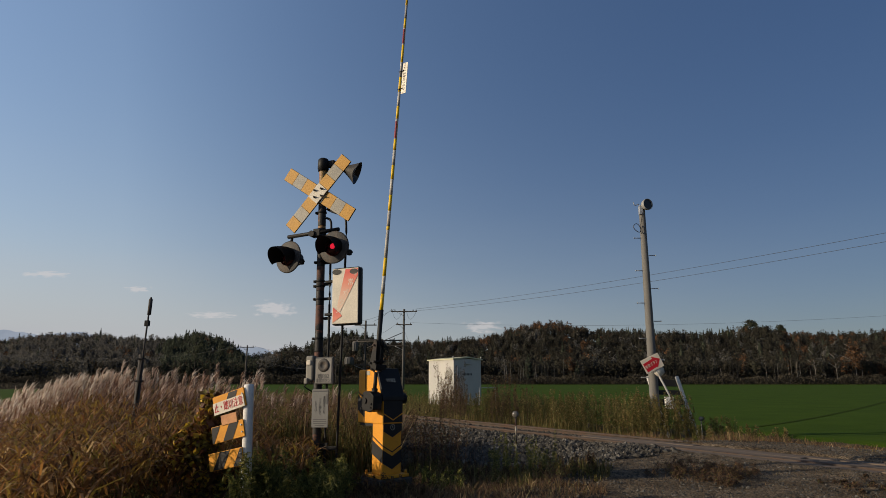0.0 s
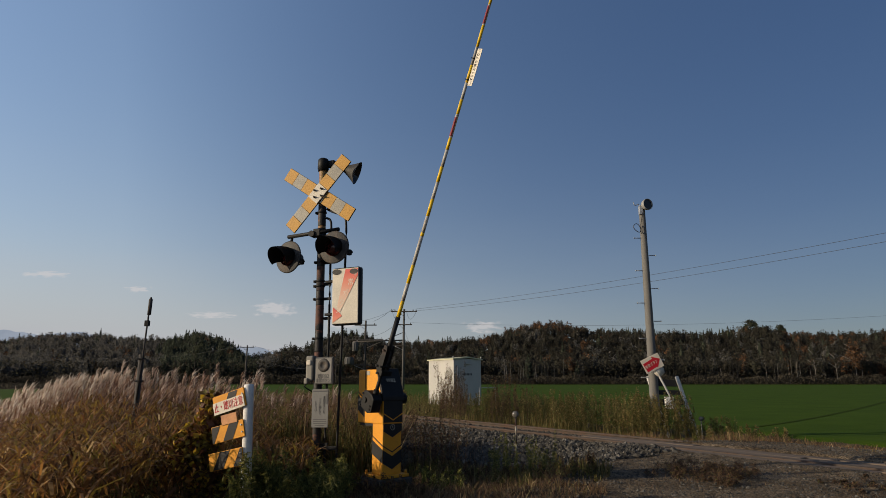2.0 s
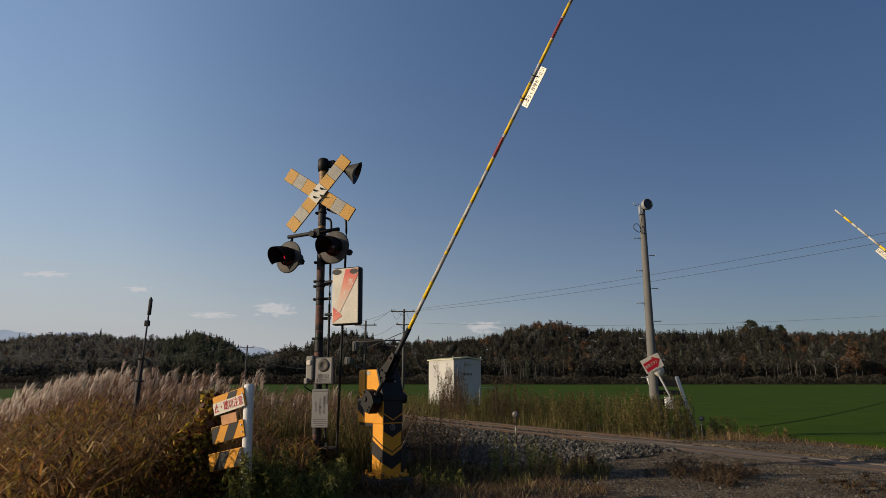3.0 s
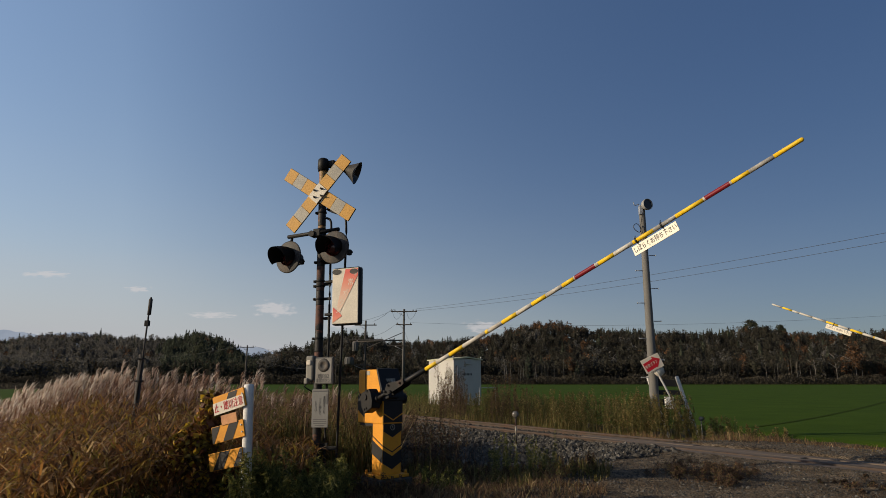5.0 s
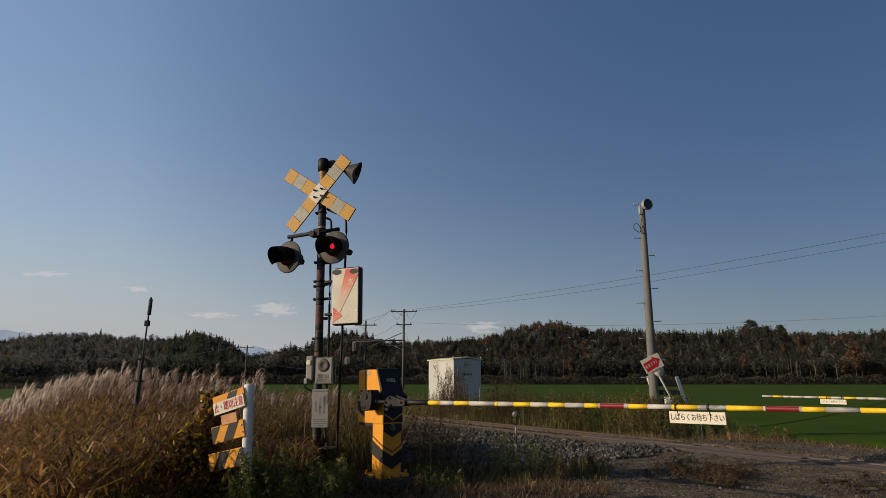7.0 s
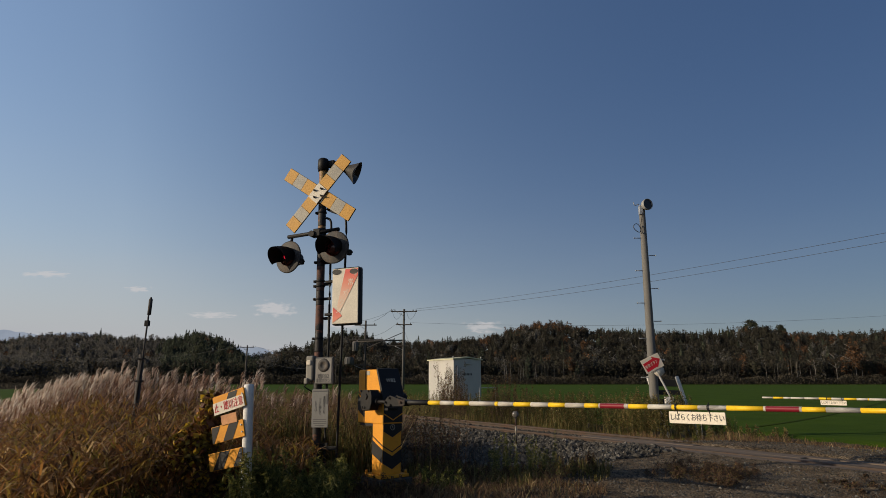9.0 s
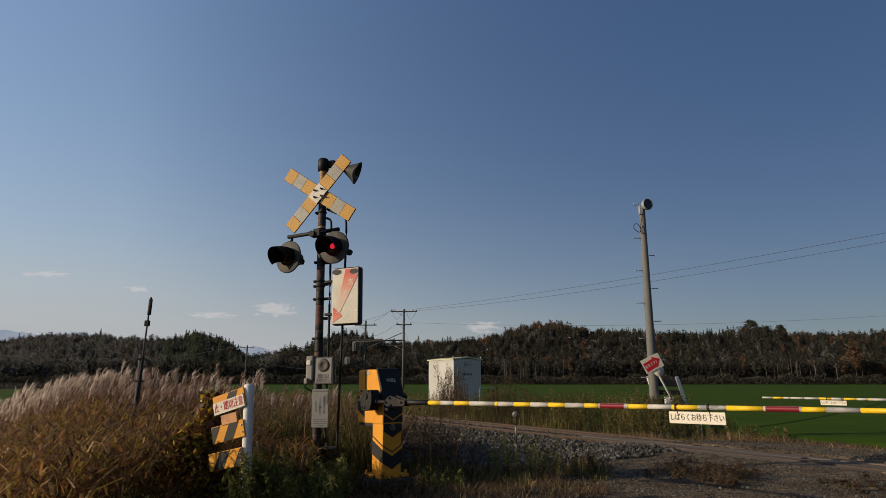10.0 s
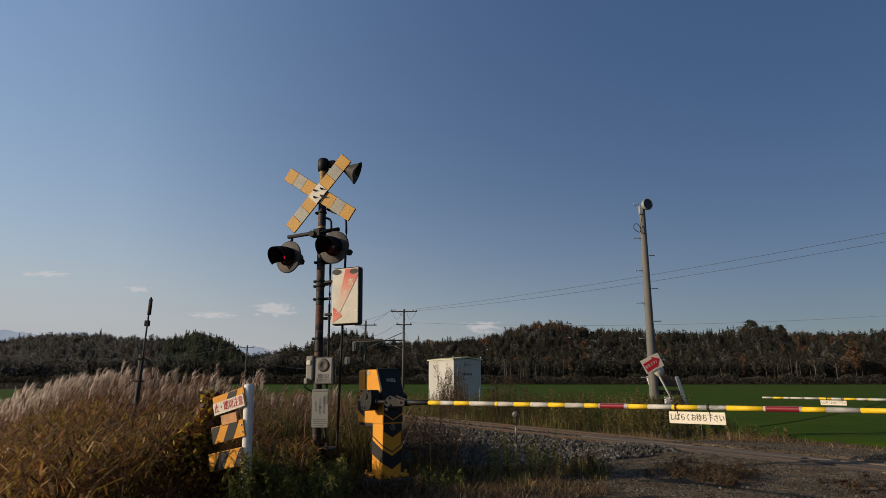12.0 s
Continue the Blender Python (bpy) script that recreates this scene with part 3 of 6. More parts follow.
for dz in (-0.07, 0.07):
    bm = BM()
    tube(bm, [(-0.03, -0.066, 3.44 + dz), (-0.06, -0.02, 3.44 + dz), (-0.05, 0.045, 3.44 + dz), (0.05, 0.045, 3.44 + dz), (0.055, -0.02, 3.44 + dz), (0.0, -0.066, 3.44 + dz)], 0.008, 6)
    part("board_strap", bm, BLACK_STEEL, signal)

# horn
bm = BM()
hm = look((0.24, 0.13, 3.80), (0.24 - 0.8, 0.13 - 0.3, 3.80 + 0.34))
lathe(bm, [(0.03, -0.2), (0.04, -0.1), (0.046, 0.0), (0.075, 0.06), (0.11, 0.12), (0.145, 0.17), (0.152, 0.176), (0.145, 0.17), (0.07, 0.08), (0.0, 0.07)], hm, 28)
horn = part("horn", bm, DISC, signal, "dark grey trumpet loudspeaker with a flared mouth")
bm = BM()
lathe(bm, [(0.0, 0.075), (0.066, 0.082), (0.1, 0.12), (0.142, 0.172)], hm, 28)
part("mouth", bm, DARK_GLASS, horn)
bm = BM()
rod(bm, (0.02, 0.02, 3.85), (0.16, 0.07, 3.84), 0.03)
box(bm, (0.1, 0.09, 0.09), pose(0.1, 0.05, 3.85), 0.015)
part("horn_bracket", bm, BLACK_STEEL, signal)

# lamps on a cross arm
bm = BM()
rod(bm, (-0.42, -0.1, 2.9), (0.3, -0.1, 2.93), 0.024)
box(bm, (0.1, 0.16, 0.1), pose(0.0, -0.05, 2.915), 0.012)
rod(bm, (-0.06, -0.05, 2.9), (-0.06, -0.15, 2.9), 0.04)
lathe(bm, [(0.053, 2.85), (0.06, 2.86), (0.06, 2.98), (0.053, 2.99)], None, 18)
part("lamp_arm", bm, BLACK_STEEL, signal, "black cross arm that carries the lamps")
bulbs = []


def signal_lamp(x, z, turn):
    m = pose(x, -0.13, z, 0, 0, turn)
    bm = BM()
    lathe(bm, [(0.0, 0.01), (0.19, 0.01), (0.203, 0.004), (0.203, -0.006), (0.19, -0.012), (0.11, -0.014)], m @ pose(0, 0, 0, 90), 36)
    disc = part("lamp", bm, DISC, signal, "weathered dark round lamp screen with a black hood")
    bm = BM()
    lathe(bm, [(0.0, -0.2), (0.075, -0.19), (0.1, -0.12), (0.115, 0.0)], m @ pose(0, 0, 0, 90), 28)
    part("housing", bm, BLACK_STEEL, disc)
    # hood: an open shell, long above and short below, tilted down
    bm = BM()
    rings, seg = [], 30
    for j in range(7):
        u = j / 6
        ring = []
        for k in range(seg + 1):
            a = radians(-28 + 236 * k / seg)
            high = 0.5 + 0.5 * math.sin(a)
            d = -0.012 - u * (0.08 + 0.19 * high ** 0.8)
            r = 0.118 + 0.012 * u
            ring.append(bm.verts.new(m @ Vector((r * math.cos(a), d, r * math.sin(a) - 0.05 * u * u))))
        rings.append(ring)
    for a, b in zip(rings, rings[1:]):
        for k in range(seg):
            bm.faces.new((a[k], a[k + 1], b[k + 1], b[k])).smooth = True
    bmesh.ops.solidify(bm, geom=list(bm.faces), thickness=0.004)
    part("hood", bm, BLACK, disc, "black metal hood")
    bm = BM()
    lathe(bm, [(0.0, 0.05), (0.05, 0.044), (0.085, 0.026), (0.1, 0.0), (0.112, 0.0), (0.112, 0.02), (0.104, 0.022)], m @ pose(0, -0.012, 0, 90), 28)
    part("lens", bm, LENS, disc, "dark red glass lens")
    bm = BM()
    lathe(bm, [(0.0, 0.056), (0.02, 0.053), (0.034, 0.044), (0.036, 0.0), (0.0, 0.0)], pose(0, 0, 0, 90), 20)
    bulb = part("bulb", bm, GLOW, disc, "red signal bulb", m @ pose(0.012, -0.016, 0.0))
    bulbs.append((bulb, m @ pose(0.012, -0.016, 0.0), m @ pose(0.012, 0.11, 0.0)))
    bm = BM()
    box(bm, (0.05, 0.05, 0.07), m @ pose(0.2, 0.02, -0.08), 0.01)
    rod(bm, m @ Vector((0.16, 0.02, -0.08)), m @ Vector((0.24, 0.02, -0.08)), 0.014)
    part("latch", bm, BLACK_STEEL, disc)
    bm = BM()
    tube(bm, bend([m @ Vector((0, 0.03, 0.18)), m @ Vector((0, 0.05, 0.24)), Vector((x * 0.96, -0.1, 2.915))], 4), 0.018)
    part("lamp_hanger", bm, BLACK_STEEL, disc)


signal_lamp(-0.385, 2.635, -10)
signal_lamp(0.255, 2.7, -2)

# conduits beside the post
bm = BM()
tube(bm, bend([(0.05, 0.03, 3.25), (0.14, 0.02, 3.2), (0.3, 0.0, 3.12), (0.345, 0.0, 2.98), (0.335, 0.0, 2.4), (0.31, 0.0, 1.6), (0.28, 0.0, 0.7), (0.26, 0.0, 0.1)], 6), 0.0145)
part("conduit", bm, BLACK_STEEL, signal)
bm = BM()
tube(bm, bend([(0.05, 0.02, 3.13), (0.11, 0.02, 3.09), (0.125, 0.02, 2.95), (0.122, 0.02, 2.4), (0.12, 0.02, 1.6), (0.1, 0.02, 0.7), (0.1, 0.02, 0.1)], 6), 0.0145)
part("conduit", bm, BLACK_STEEL, signal)
for z in (0.4, 1.2, 1.86, 2.1, 2.28, 2.55):
    bm = BM()
    box(bm, (0.16, 0.02, 0.035), pose(0.06, 0.02, z), 0.004)
    part("rung", bm, BLACK_STEEL, signal)
bm = BM()
box(bm, (0.29, 0.03, 0.045), pose(0.13, 0.0, 0.36), 0.006)
part("brace", bm, BLACK_STEEL, signal)

# lit panel, faded by the sun
PANEL = pose(0.41, -0.06, 2.1)
bm = BM()
box(bm, (0.37, 0.1, 0.69), PANEL, 0.025)
panel = part("panel_box", bm, BLACK, signal, "black light box with a faded white and red face")
bm = BM()
box(bm, (0.345, 0.012, 0.66), PANEL @ pose(-0.004, -0.05, 0), 0.006)
part("panel_face", bm, SIGN_WHITE, panel, "cream white panel face")


def stripe(name, outline, material, y=-0.0585):
    bm = BM()
    slab(bm, outline, y, y - 0.0012, PANEL)
    part(name, bm, material, panel)


stripe("arrow_shaft", [(0.0, 0.318), (0.165, 0.318), (0.165, 0.235), (-0.065, -0.19), (-0.115, -0.16)], SUNFADED)
stripe("arrow_head", [(-0.158, -0.13), (-0.163, -0.315), (-0.04, -0.24), (-0.066, -0.205), (-0.118, -0.165)], FADED_HEAD)
for cx, cz, sx in ((-0.12, 0.292, 0.06), (0.11, 0.285, 0.055)):
    stripe("dark_spot", [(cx + sx * math.cos(a), min(0.325, cz + 0.033 * math.sin(a))) for a in np.linspace(0, 2 * math.pi, 15)[:-1]][::-1], DISC, -0.0598)
for sign, cx, cz in (("非", 0.128, 0.268), ("常", 0.07, 0.155), ("ボ", 0.012, 0.03), ("タ", -0.045, -0.08), ("ン", -0.085, -0.17)):
    bm = BM()
    letters(bm, sign, 0.085, PANEL @ pose(cx, -0.0606, cz), 0, depth=0.0002)
    part("writing", bm, SIGN_WHITE, panel, "faded white writing")
for dz in (0.2, -0.2):
    bm = BM()
    box(bm, (0.24, 0.05, 0.03), PANEL @ pose(-0.2, 0.04, dz), 0.004)
    part("panel_bracket", bm, BLACK_STEEL, panel)

# emergency button box with its plate
bm = BM()
box(bm, (0.095, 0.11, 0.29), pose(-0.03, -0.1, 1.265), 0.018)
button = part("button_box", bm, PALE_GREY, signal, "pale grey push button case")
bm = BM()
box(bm, (0.06, 0.02, 0.06), pose(-0.035, -0.158, 1.33), 0.012)
part("button_cover", bm, SIGN_WHITE, button)
bm = BM()
box(bm, (0.05, 0.05, 0.07), pose(-0.06, -0.155, 1.12), 0.012)
part("cable_gland", bm, PALE_GREY, button)
bm = BM()
tube(bm, bend([(-0.06, -0.15, 1.1), (-0.08, -0.16, 1.06), (-0.06, -0.13, 1.03), (-0.03, -0.08, 1.0)], 4), 0.008)
part("button_cable", bm, BLACK_STEEL, button)
bm = BM()
box(bm, (0.245, 0.03, 0.31), pose(0.15, -0.115, 1.235), 0.012)
part("button_plate", bm, POLE_GREY, button)
bm = BM()
box(bm, (0.212, 0.006, 0.278), pose(0.15, -0.131, 1.235), 0.002)
letters(bm, "踏PB2", 0.062, pose(0.15, -0.1352, 1.168), 1, width=0.15)
letters(bm, "非常ボタン", 0.048, pose(0.15, -0.1352, 1.12), 1, width=0.19)
part("button_sign", bm, [DULL_SIGN, INK], button, "white sign that names the emergency button")
bm = BM()
lathe(bm, [(0.0, 0.006), (0.03, 0.007), (0.034, 0.012), (0.07, 0.01), (0.078, 0.0)], pose(0.15, -0.134, 1.295, 90), 28)
part("button_mark", bm, DISC, button, "dark round speaker mark")

# notice below it, the shade of the reeds put into its dark grey
NOTE = pose(0.1, -0.105, 0.81)
bm = BM()
box(bm, (0.215, 0.01, 0.43), NOTE, 0.003)
note = part("notice", bm, NOTICE_SHADED, signal, "grey notice on how to use the button, reed shade in its colour")
for text, x, z, size in (("つよく押して", 0.0, 0.02, 0.038), ("ください", -0.055, 0.02, 0.036), ("非常ボタンを", 0.055, 0.035, 0.038)):
    bm = BM()
    letters(bm, text, size, NOTE @ pose(x, -0.0062, z), 0, vertical=True)
    part("notice_line", bm, INK, note)
for w, h, x, z in [(0.17 - 0.05 * (k == 3), 0.008, 0, -0.125 - 0.022 * k) for k in range(4)] + [(0.19, 0.016, 0, 0.19), (0.018, 0.11, 0.092, 0.1)]:
    bm = BM()
    box(bm, (w, 0.002, h), NOTE @ pose(x, -0.006, z))
    part("notice_bar", bm, INK, note)


# ---- crossing barrier ----
TURN = -49.17
ARM_LEN = 4.911
BANDS = ((1.0, 1.185, "y"), (1.185, 1.39, "w"), (1.39, 1.6, "y"), (1.6, 1.93, "w"), (1.93, 1.97, "y"), (1.97, 2.155, "w"), (2.155, 2.345, "y"), (2.345, 2.535, "w"),
         (2.535, 2.705, "y"), (2.705, 2.89, "w"), (2.89, 3.02, "y"), (3.02, 3.255, "r"), (3.255, 3.275, "w"), (3.275, 3.43, "y"), (3.43, 3.61, "w"), (3.61, 3.795, "y"),
         (3.795, 3.985, "g"), (3.985, 4.21, "y"), (4.21, 4.425, "r"), (4.425, 4.55, "y"), (4.55, 4.72, "g"), (4.72, 4.911, "y"))
DROP = -0.028
PIVOT = 0.85


def bar_r(x):
    return 0.0235 - 0.0095 * x / ARM_LEN


def barrier(m, label, cut=0.0, pale_tip=False):
    """A barrier machine that faces its -y side, its arm reaching along +x; the arm turns on its own pivot."""
    top = thing("crossing_barrier", m, label, "crossing barrier", "crossing barriers")
    bm = BM()
    box(bm, (0.42, 0.44, 0.1), pose(-0.03, 0, -0.055), 0.015)
    part("footing", bm, DARK_CONCRETE, top, "concrete footing")
    bm = BM()
    box(bm, (0.36, 0.38, 0.035), pose(-0.03, 0, 0.0175), 0.006)
    for x in (-0.17, 0.11):
        for y in (-0.17, 0.17):
            rod(bm, (x, y, 0.03), (x, y, 0.07), 0.014, seg=6)
    part("base_plate", bm, ORANGE, top)
    bm = BM()
    box(bm, (0.21, 0.26, 0.62), pose(0, -0.02, 0.34), 0.014)
    col = part("column", bm, ORANGE, top, "orange column with black chevrons")
    outline = [(-0.40, 0.575), (-0.40, 1.165), (-0.385, 1.18), (-0.03, 1.18), (-0.012, 1.165), (0.112, 0.86), (0.112, 0.575)]
    bm = BM()
    slab(bm, outline, -0.16, 0.115)
    bmesh.ops.bevel(bm, geom=list(bm.edges), offset=0.012, segments=2, affect="EDGES", profile=0.5)
    case = part("machine_case", bm, ORANGE, top, "orange machine case with black stripes")
    bm = BM()
    slab(bm, [(-0.36, 0.545), (-0.36, 0.578), (0.1, 0.578), (0.1, 0.545)], -0.145, 0.1)
    part("case_floor", bm, BLACK, case)
    # black sloping cover
    bm = BM()
    slab(bm, [(-0.022, 1.192), (0.0, 1.188), (0.128, 0.875), (0.128, 0.83), (0.1, 0.83), (0.106, 0.862), (-0.025, 1.178)], -0.172, 0.127)
    bmesh.ops.bevel(bm, geom=list(bm.edges), offset=0.006, segments=2, affect="EDGES", profile=0.5)
    cover = part("cover", bm, BLACK, case, "black sloping cover lettered WB2")
    bm = BM()
    sl = math.degrees(math.atan2(0.128, 0.313))
    letters(bm, "WB2", 0.062, pose(0.0585, -0.025, 1.055, 0, 0, 90) @ pose(0, -0.006, 0, -sl, 0, 0), 0, width=0.13)
    part("cover_writing", bm, SIGN_WHITE, cover)
    # seams, plate, stripes on the arm side
    bm = BM()
    box(bm, (0.006, 0.004, 0.58), pose(-0.255, -0.161, 0.87))
    part("seam", bm, BLACK, case)
    bm = BM()
    box(bm, (0.075, 0.004, 0.05), pose(-0.2, -0.162, 1.14), 0.001)
    part("rating_plate", bm, SIGN_GREY, case)
    bm = BM()
    slab(bm, [(-0.398, 0.89), (-0.26, 0.81), (-0.26, 0.64), (-0.398, 0.72)], -0.1605, -0.163)
    slab(bm, [(-0.398, 0.93), (-0.26, 0.85), (-0.26, 0.838), (-0.398, 0.918)], -0.1605, -0.163)
    part("stripe", bm, BLACK, case)
    bm = BM()
    slab(bm, [(-0.104, 0.40), (0.104, 0.30), (0.104, 0.16), (-0.104, 0.25)], -0.1505, -0.153)
    slab(bm, [(-0.104, 0.45), (0.104, 0.35), (0.104, 0.337), (-0.104, 0.437)], -0.1505, -0.153)
    part("stripe", bm, BLACK, col)
    side = pose(0, 0, 0, 0, 0, 90)
    for (z0, z1), owner, x in (((0.16, 0.30), col, 0.1055), ((0.337, 0.35), col, 0.1055), ((0.50, 0.645), col, 0.1055)):
        v, half = 0.07, 0.128
        bm = BM()
        slab(bm, [(-half, z0), (0, z0 - v), (half, z0), (half, z1), (0, z1 - v), (-half, z1)], -x, -x - 0.0025, side @ pose(-0.02, 0, 0))
        part("chevron", bm, BLACK, owner)
    bm = BM()
    box(bm, (0.003, 0.262, 0.255), pose(0.1135, -0.02, 0.72), 0.001)
    part("face_plate", bm, BLACK, case, "black painted end face")
    bm = BM()
    slab(bm, [(-0.128, 0.682), (0, 0.612), (0.128, 0.682), (0.128, 0.694), (0, 0.624), (-0.128, 0.694)], -0.1155, -0.1175, side @ pose(-0.02, 0, 0))
    part("chevron", bm, ORANGE, case, "thin orange chevron")
    bm = BM()
    lathe(bm, [(0.026, 0), (0.03, 0.0015), (0.034, 0)], pose(0.109, -0.02, 0.54, 0, 90, 0), 24)
    box(bm, (0.0015, 0.008, 0.035), pose(0.1095, -0.02, 0.54, 20))
    part("emblem", bm, SIGN_GREY, col, "small round maker's mark")
    # shaft and crank case beside the arm
    bm = BM()
    rod(bm, (0.03, -0.155, PIVOT), (0.03, -0.2, PIVOT), 0.07, seg=24)
    rod(bm, (0.03, -0.3, PIVOT), (0.03, 0.2, PIVOT), 0.032, seg=18)
    rod(bm, (0.0, 0.16, PIVOT), (0.0, 0.22, PIVOT), 0.06, seg=20)
    part("shaft", bm, BLACK_STEEL, top)
    # the arm: clamp, holder and bar; its space has the pivot at the origin and the bar along +x
    bm = BM()
    slab(bm, [(-0.13, 0.08), (-0.1, 0.1), (0.06, 0.1), (0.085, 0.04), (0.085, -0.05), (0.05, -0.12), (-0.1, -0.13), (-0.135, -0.06)], -0.075, 0.045)
    bmesh.ops.bevel(bm, geom=list(bm.edges), offset=0.01, segments=2, affect="EDGES", profile=0.5)
    rod(bm, (-0.02, -0.09, 0.03), (-0.02, -0.07, 0.03), 0.032, seg=18)
    for x, z in ((-0.08, -0.09), (-0.04, -0.09), (-0.11, 0.09), (0.03, 0.09)):
        rod(bm, (x, -0.088, z), (x, -0.07, z), 0.012, seg=6)
    arm = part("arm", bm, BLACK_STEEL, top, "barrier arm banded yellow, white and red", pose(0.03, -0.25, PIVOT))
    bm = BM()
    rod(bm, (0.06, 0, DROP), (0.3, 0, DROP), 0.021)
    rod(bm, (0.06, 0, DROP), (0.12, 0, DROP), 0.034)
    part("arm_root", bm, BLACK_STEEL, arm)
    bm = BM()
    for y in (-0.045, 0.045):
        slab(bm, [(0.3, -0.025), (0.34, -0.045), (0.62, -0.038), (0.66, -0.025), (0.66, 0.025), (0.58, 0.03), (0.4, 0.07), (0.33, 0.035)], y - 0.006, y + 0.006, pose(0, 0, DROP))
    for x, z in ((0.33, 0.0), (0.4, 0.045), (0.42, -0.03), (0.6, 0.0)):
        rod(bm, (x, -0.075, DROP + z), (x, 0.075, DROP + z), 0.013, seg=8)
    box(bm, (0.06, 0.14, 0.03), pose(0.36, 0, DROP - 0.075), 0.006)
    part("bar_holder", bm, BLACK_STEEL, arm, "black folding bar holder")
    bm = BM()
    rod(bm, (0.33, 0, DROP), (1.0, 0, DROP), 0.026, 0.027)
    part("bar_socket", bm, BLACK, arm)
    for a, b, kind in BANDS:
        a, b = a - cut, b - cut
        if b < 1.02:
            continue
        if pale_tip:
            kind = {"y": "w", "w": "y", "g": "y", "r": "w"}[kind]
        a, last = max(a, 1.0), b > ARM_LEN - cut - 0.01
        bm = BM()
        prof = [(0.0, a), (bar_r(a), a), (bar_r(b), b - 0.0005), (0.0, b)]
        if last:
            prof = [(0.0, a), (bar_r(a), a), (bar_r(b), b - 0.01), (bar_r(b) * 0.6, b - 0.002), (0.0, b)]
        lathe(bm, prof, pose(0, 0, DROP, 0, 90, 0), 18)
        if kind == "r":
            # red tape with a pale border, stuck on the road side only
            for lift, half, inset, slot in ((0.0012, 88, 0.0, 1), (0.0022, 66, 0.014, 2)):
                rows = [[bm.verts.new((x, -(bar_r(x) + lift) * math.cos(radians(half * j / 5)), DROP + (bar_r(x) + lift) * math.sin(radians(half * j / 5)))) for j in range(-5, 6)] for x in (a + inset, b - inset)]
                for j in range(10):
                    face = bm.faces.new((rows[0][j], rows[0][j + 1], rows[1][j + 1], rows[1][j]))
                    face.material_index, face.smooth = slot, True
        part("bar_band", bm, {"y": BAR_YELLOW, "w": BAR_WHITE, "g": BAR_GREY, "r": [BAR_YELLOW, BAR_WHITE, RED_TAPE]}[kind], arm)
    for x in (3.64 - cut, 3.864 - cut):
        bm = BM()
        lathe(bm, [(0.021, x - 0.006), (0.0225, x), (0.021, x + 0.006)], pose(0, 0, DROP, 0, 90, 0), 14)
        rod(bm, (x, 0, DROP - 0.02), (x + 0.01, 0, DROP - 0.05), 0.005, seg=6)
        tube(bm, [(x, -0.01, DROP + 0.018), (x + 0.01, -0.012, DROP + 0.034)], 0.003, 5)
        part("plate_tie", bm, BLACK, arm)
    bm = BM()
    box(bm, (0.388, 0.006, 0.078), pose(0, 0, -0.067), 0.002)
    letters(bm, "しばらくお待ち下さい", 0.05, pose(0, -0.0042, -0.067), 1, width=0.365)
    letters(bm, "しばらくお待ち下さい", 0.05, pose(0, 0.0042, -0.067, 0, 0, 180), 1, width=0.365)
    plate = part("hanging_plate", bm, [SIGN_WHITE, INK], arm, "cream plate lettered in black, tied under the bar", pose(3.775 - cut, 0, DROP))
    return top, arm, plate


near_barrier = barrier(pose(-0.623, 7.186, 0.10, 0, 0, TURN), "orange and black barrier machine with a yellow and white arm")
far_barrier = barrier(pose(8.24, 8.084, 0.04, 0, 0, TURN + 180), "orange and black barrier machine across the track with banded arm", 0.911, True)


# ---- hazard fence beside the road ----
fence_near = thing("hazard_fence", pose(-1.68, 5.5, 0.02, 0, -2.2, 0), "white post with tilted orange and black striped boards, overgrown by vine", "hazard fence")
bm = BM()
lathe(bm, [(0.0, -0.3), (0.043, -0.3), (0.043, 1.085), (0.04, 1.097), (0.0, 1.103)], None, 24)
part("post", bm, WHITE_PAINT, fence_near, "white painted round post")


def hazard_board(z, height, length, tilt, yaw, stripes, x1=-0.015):
    m = pose(x1, -0.05, z, 0, 0, yaw) @ pose(0, 0, 0, 0, tilt, 0)
    bm = BM()
    box(bm, (length, 0.012, height), m @ pose(-length / 2, 0, 0), 0.003)
    board = part("board", bm, ORANGE, fence_near)
    for a, b in stripes:
        bm = BM()
        sh = height * 0.6
        lo, hi = -height / 2 + 0.004, height / 2 - 0.004
        quad = [(max(-length, min(0, q)), z) for q, z in ((a, lo), (b, lo), (b + sh, hi), (a + sh, hi))]
        slab(bm, quad, -0.0065, -0.0085, m)
        part("stripe", bm, BLACK, board)
    for dz in (-0.03, 0.03):
        bm = BM()
        rod(bm, m @ Vector((-0.022, -0.006, dz)), m @ Vector((-0.022, -0.014, dz)), 0.007, seg=8)
        part("bolt", bm, GALV, board)
    return board, m


board, bmx = hazard_board(1.0, 0.16, 0.35, -14, -22, [(-0.26, -0.16)])
bm = BM()
box(bm, (0.34, 0.004, 0.105), bmx @ pose(-0.18, -0.011, -0.03), 0.001)
letters(bm, "止・踏切注意", 0.085, bmx @ pose(-0.18, -0.0142, -0.03), 1, width=0.315)
part("warning_plate", bm, [SIGN_WHITE, RED_PRINT], board, "white plate with red warning writing")
bm = BM()
box(bm, (0.17, 0.004, 0.085), bmx @ pose(-0.2, -0.011, -0.145, 0, 3, 0), 0.001)
part("rusty_plate", bm, mat("faded_orange", (0.5, 0.24, 0.09), (0.4, 0.17, 0.06), rough=0.7, stain=(0.22, 0.1, 0.05), stain_at=(0.5, 0.7)), board, "faded orange plate")
hazard_board(0.735, 0.145, 0.35, -12, -22, [(-0.235, -0.13), (-0.43, -0.335)])
hazard_board(0.5, 0.15, 0.37, -10, -22, [(-0.11, -0.01), (-0.33, -0.22)])

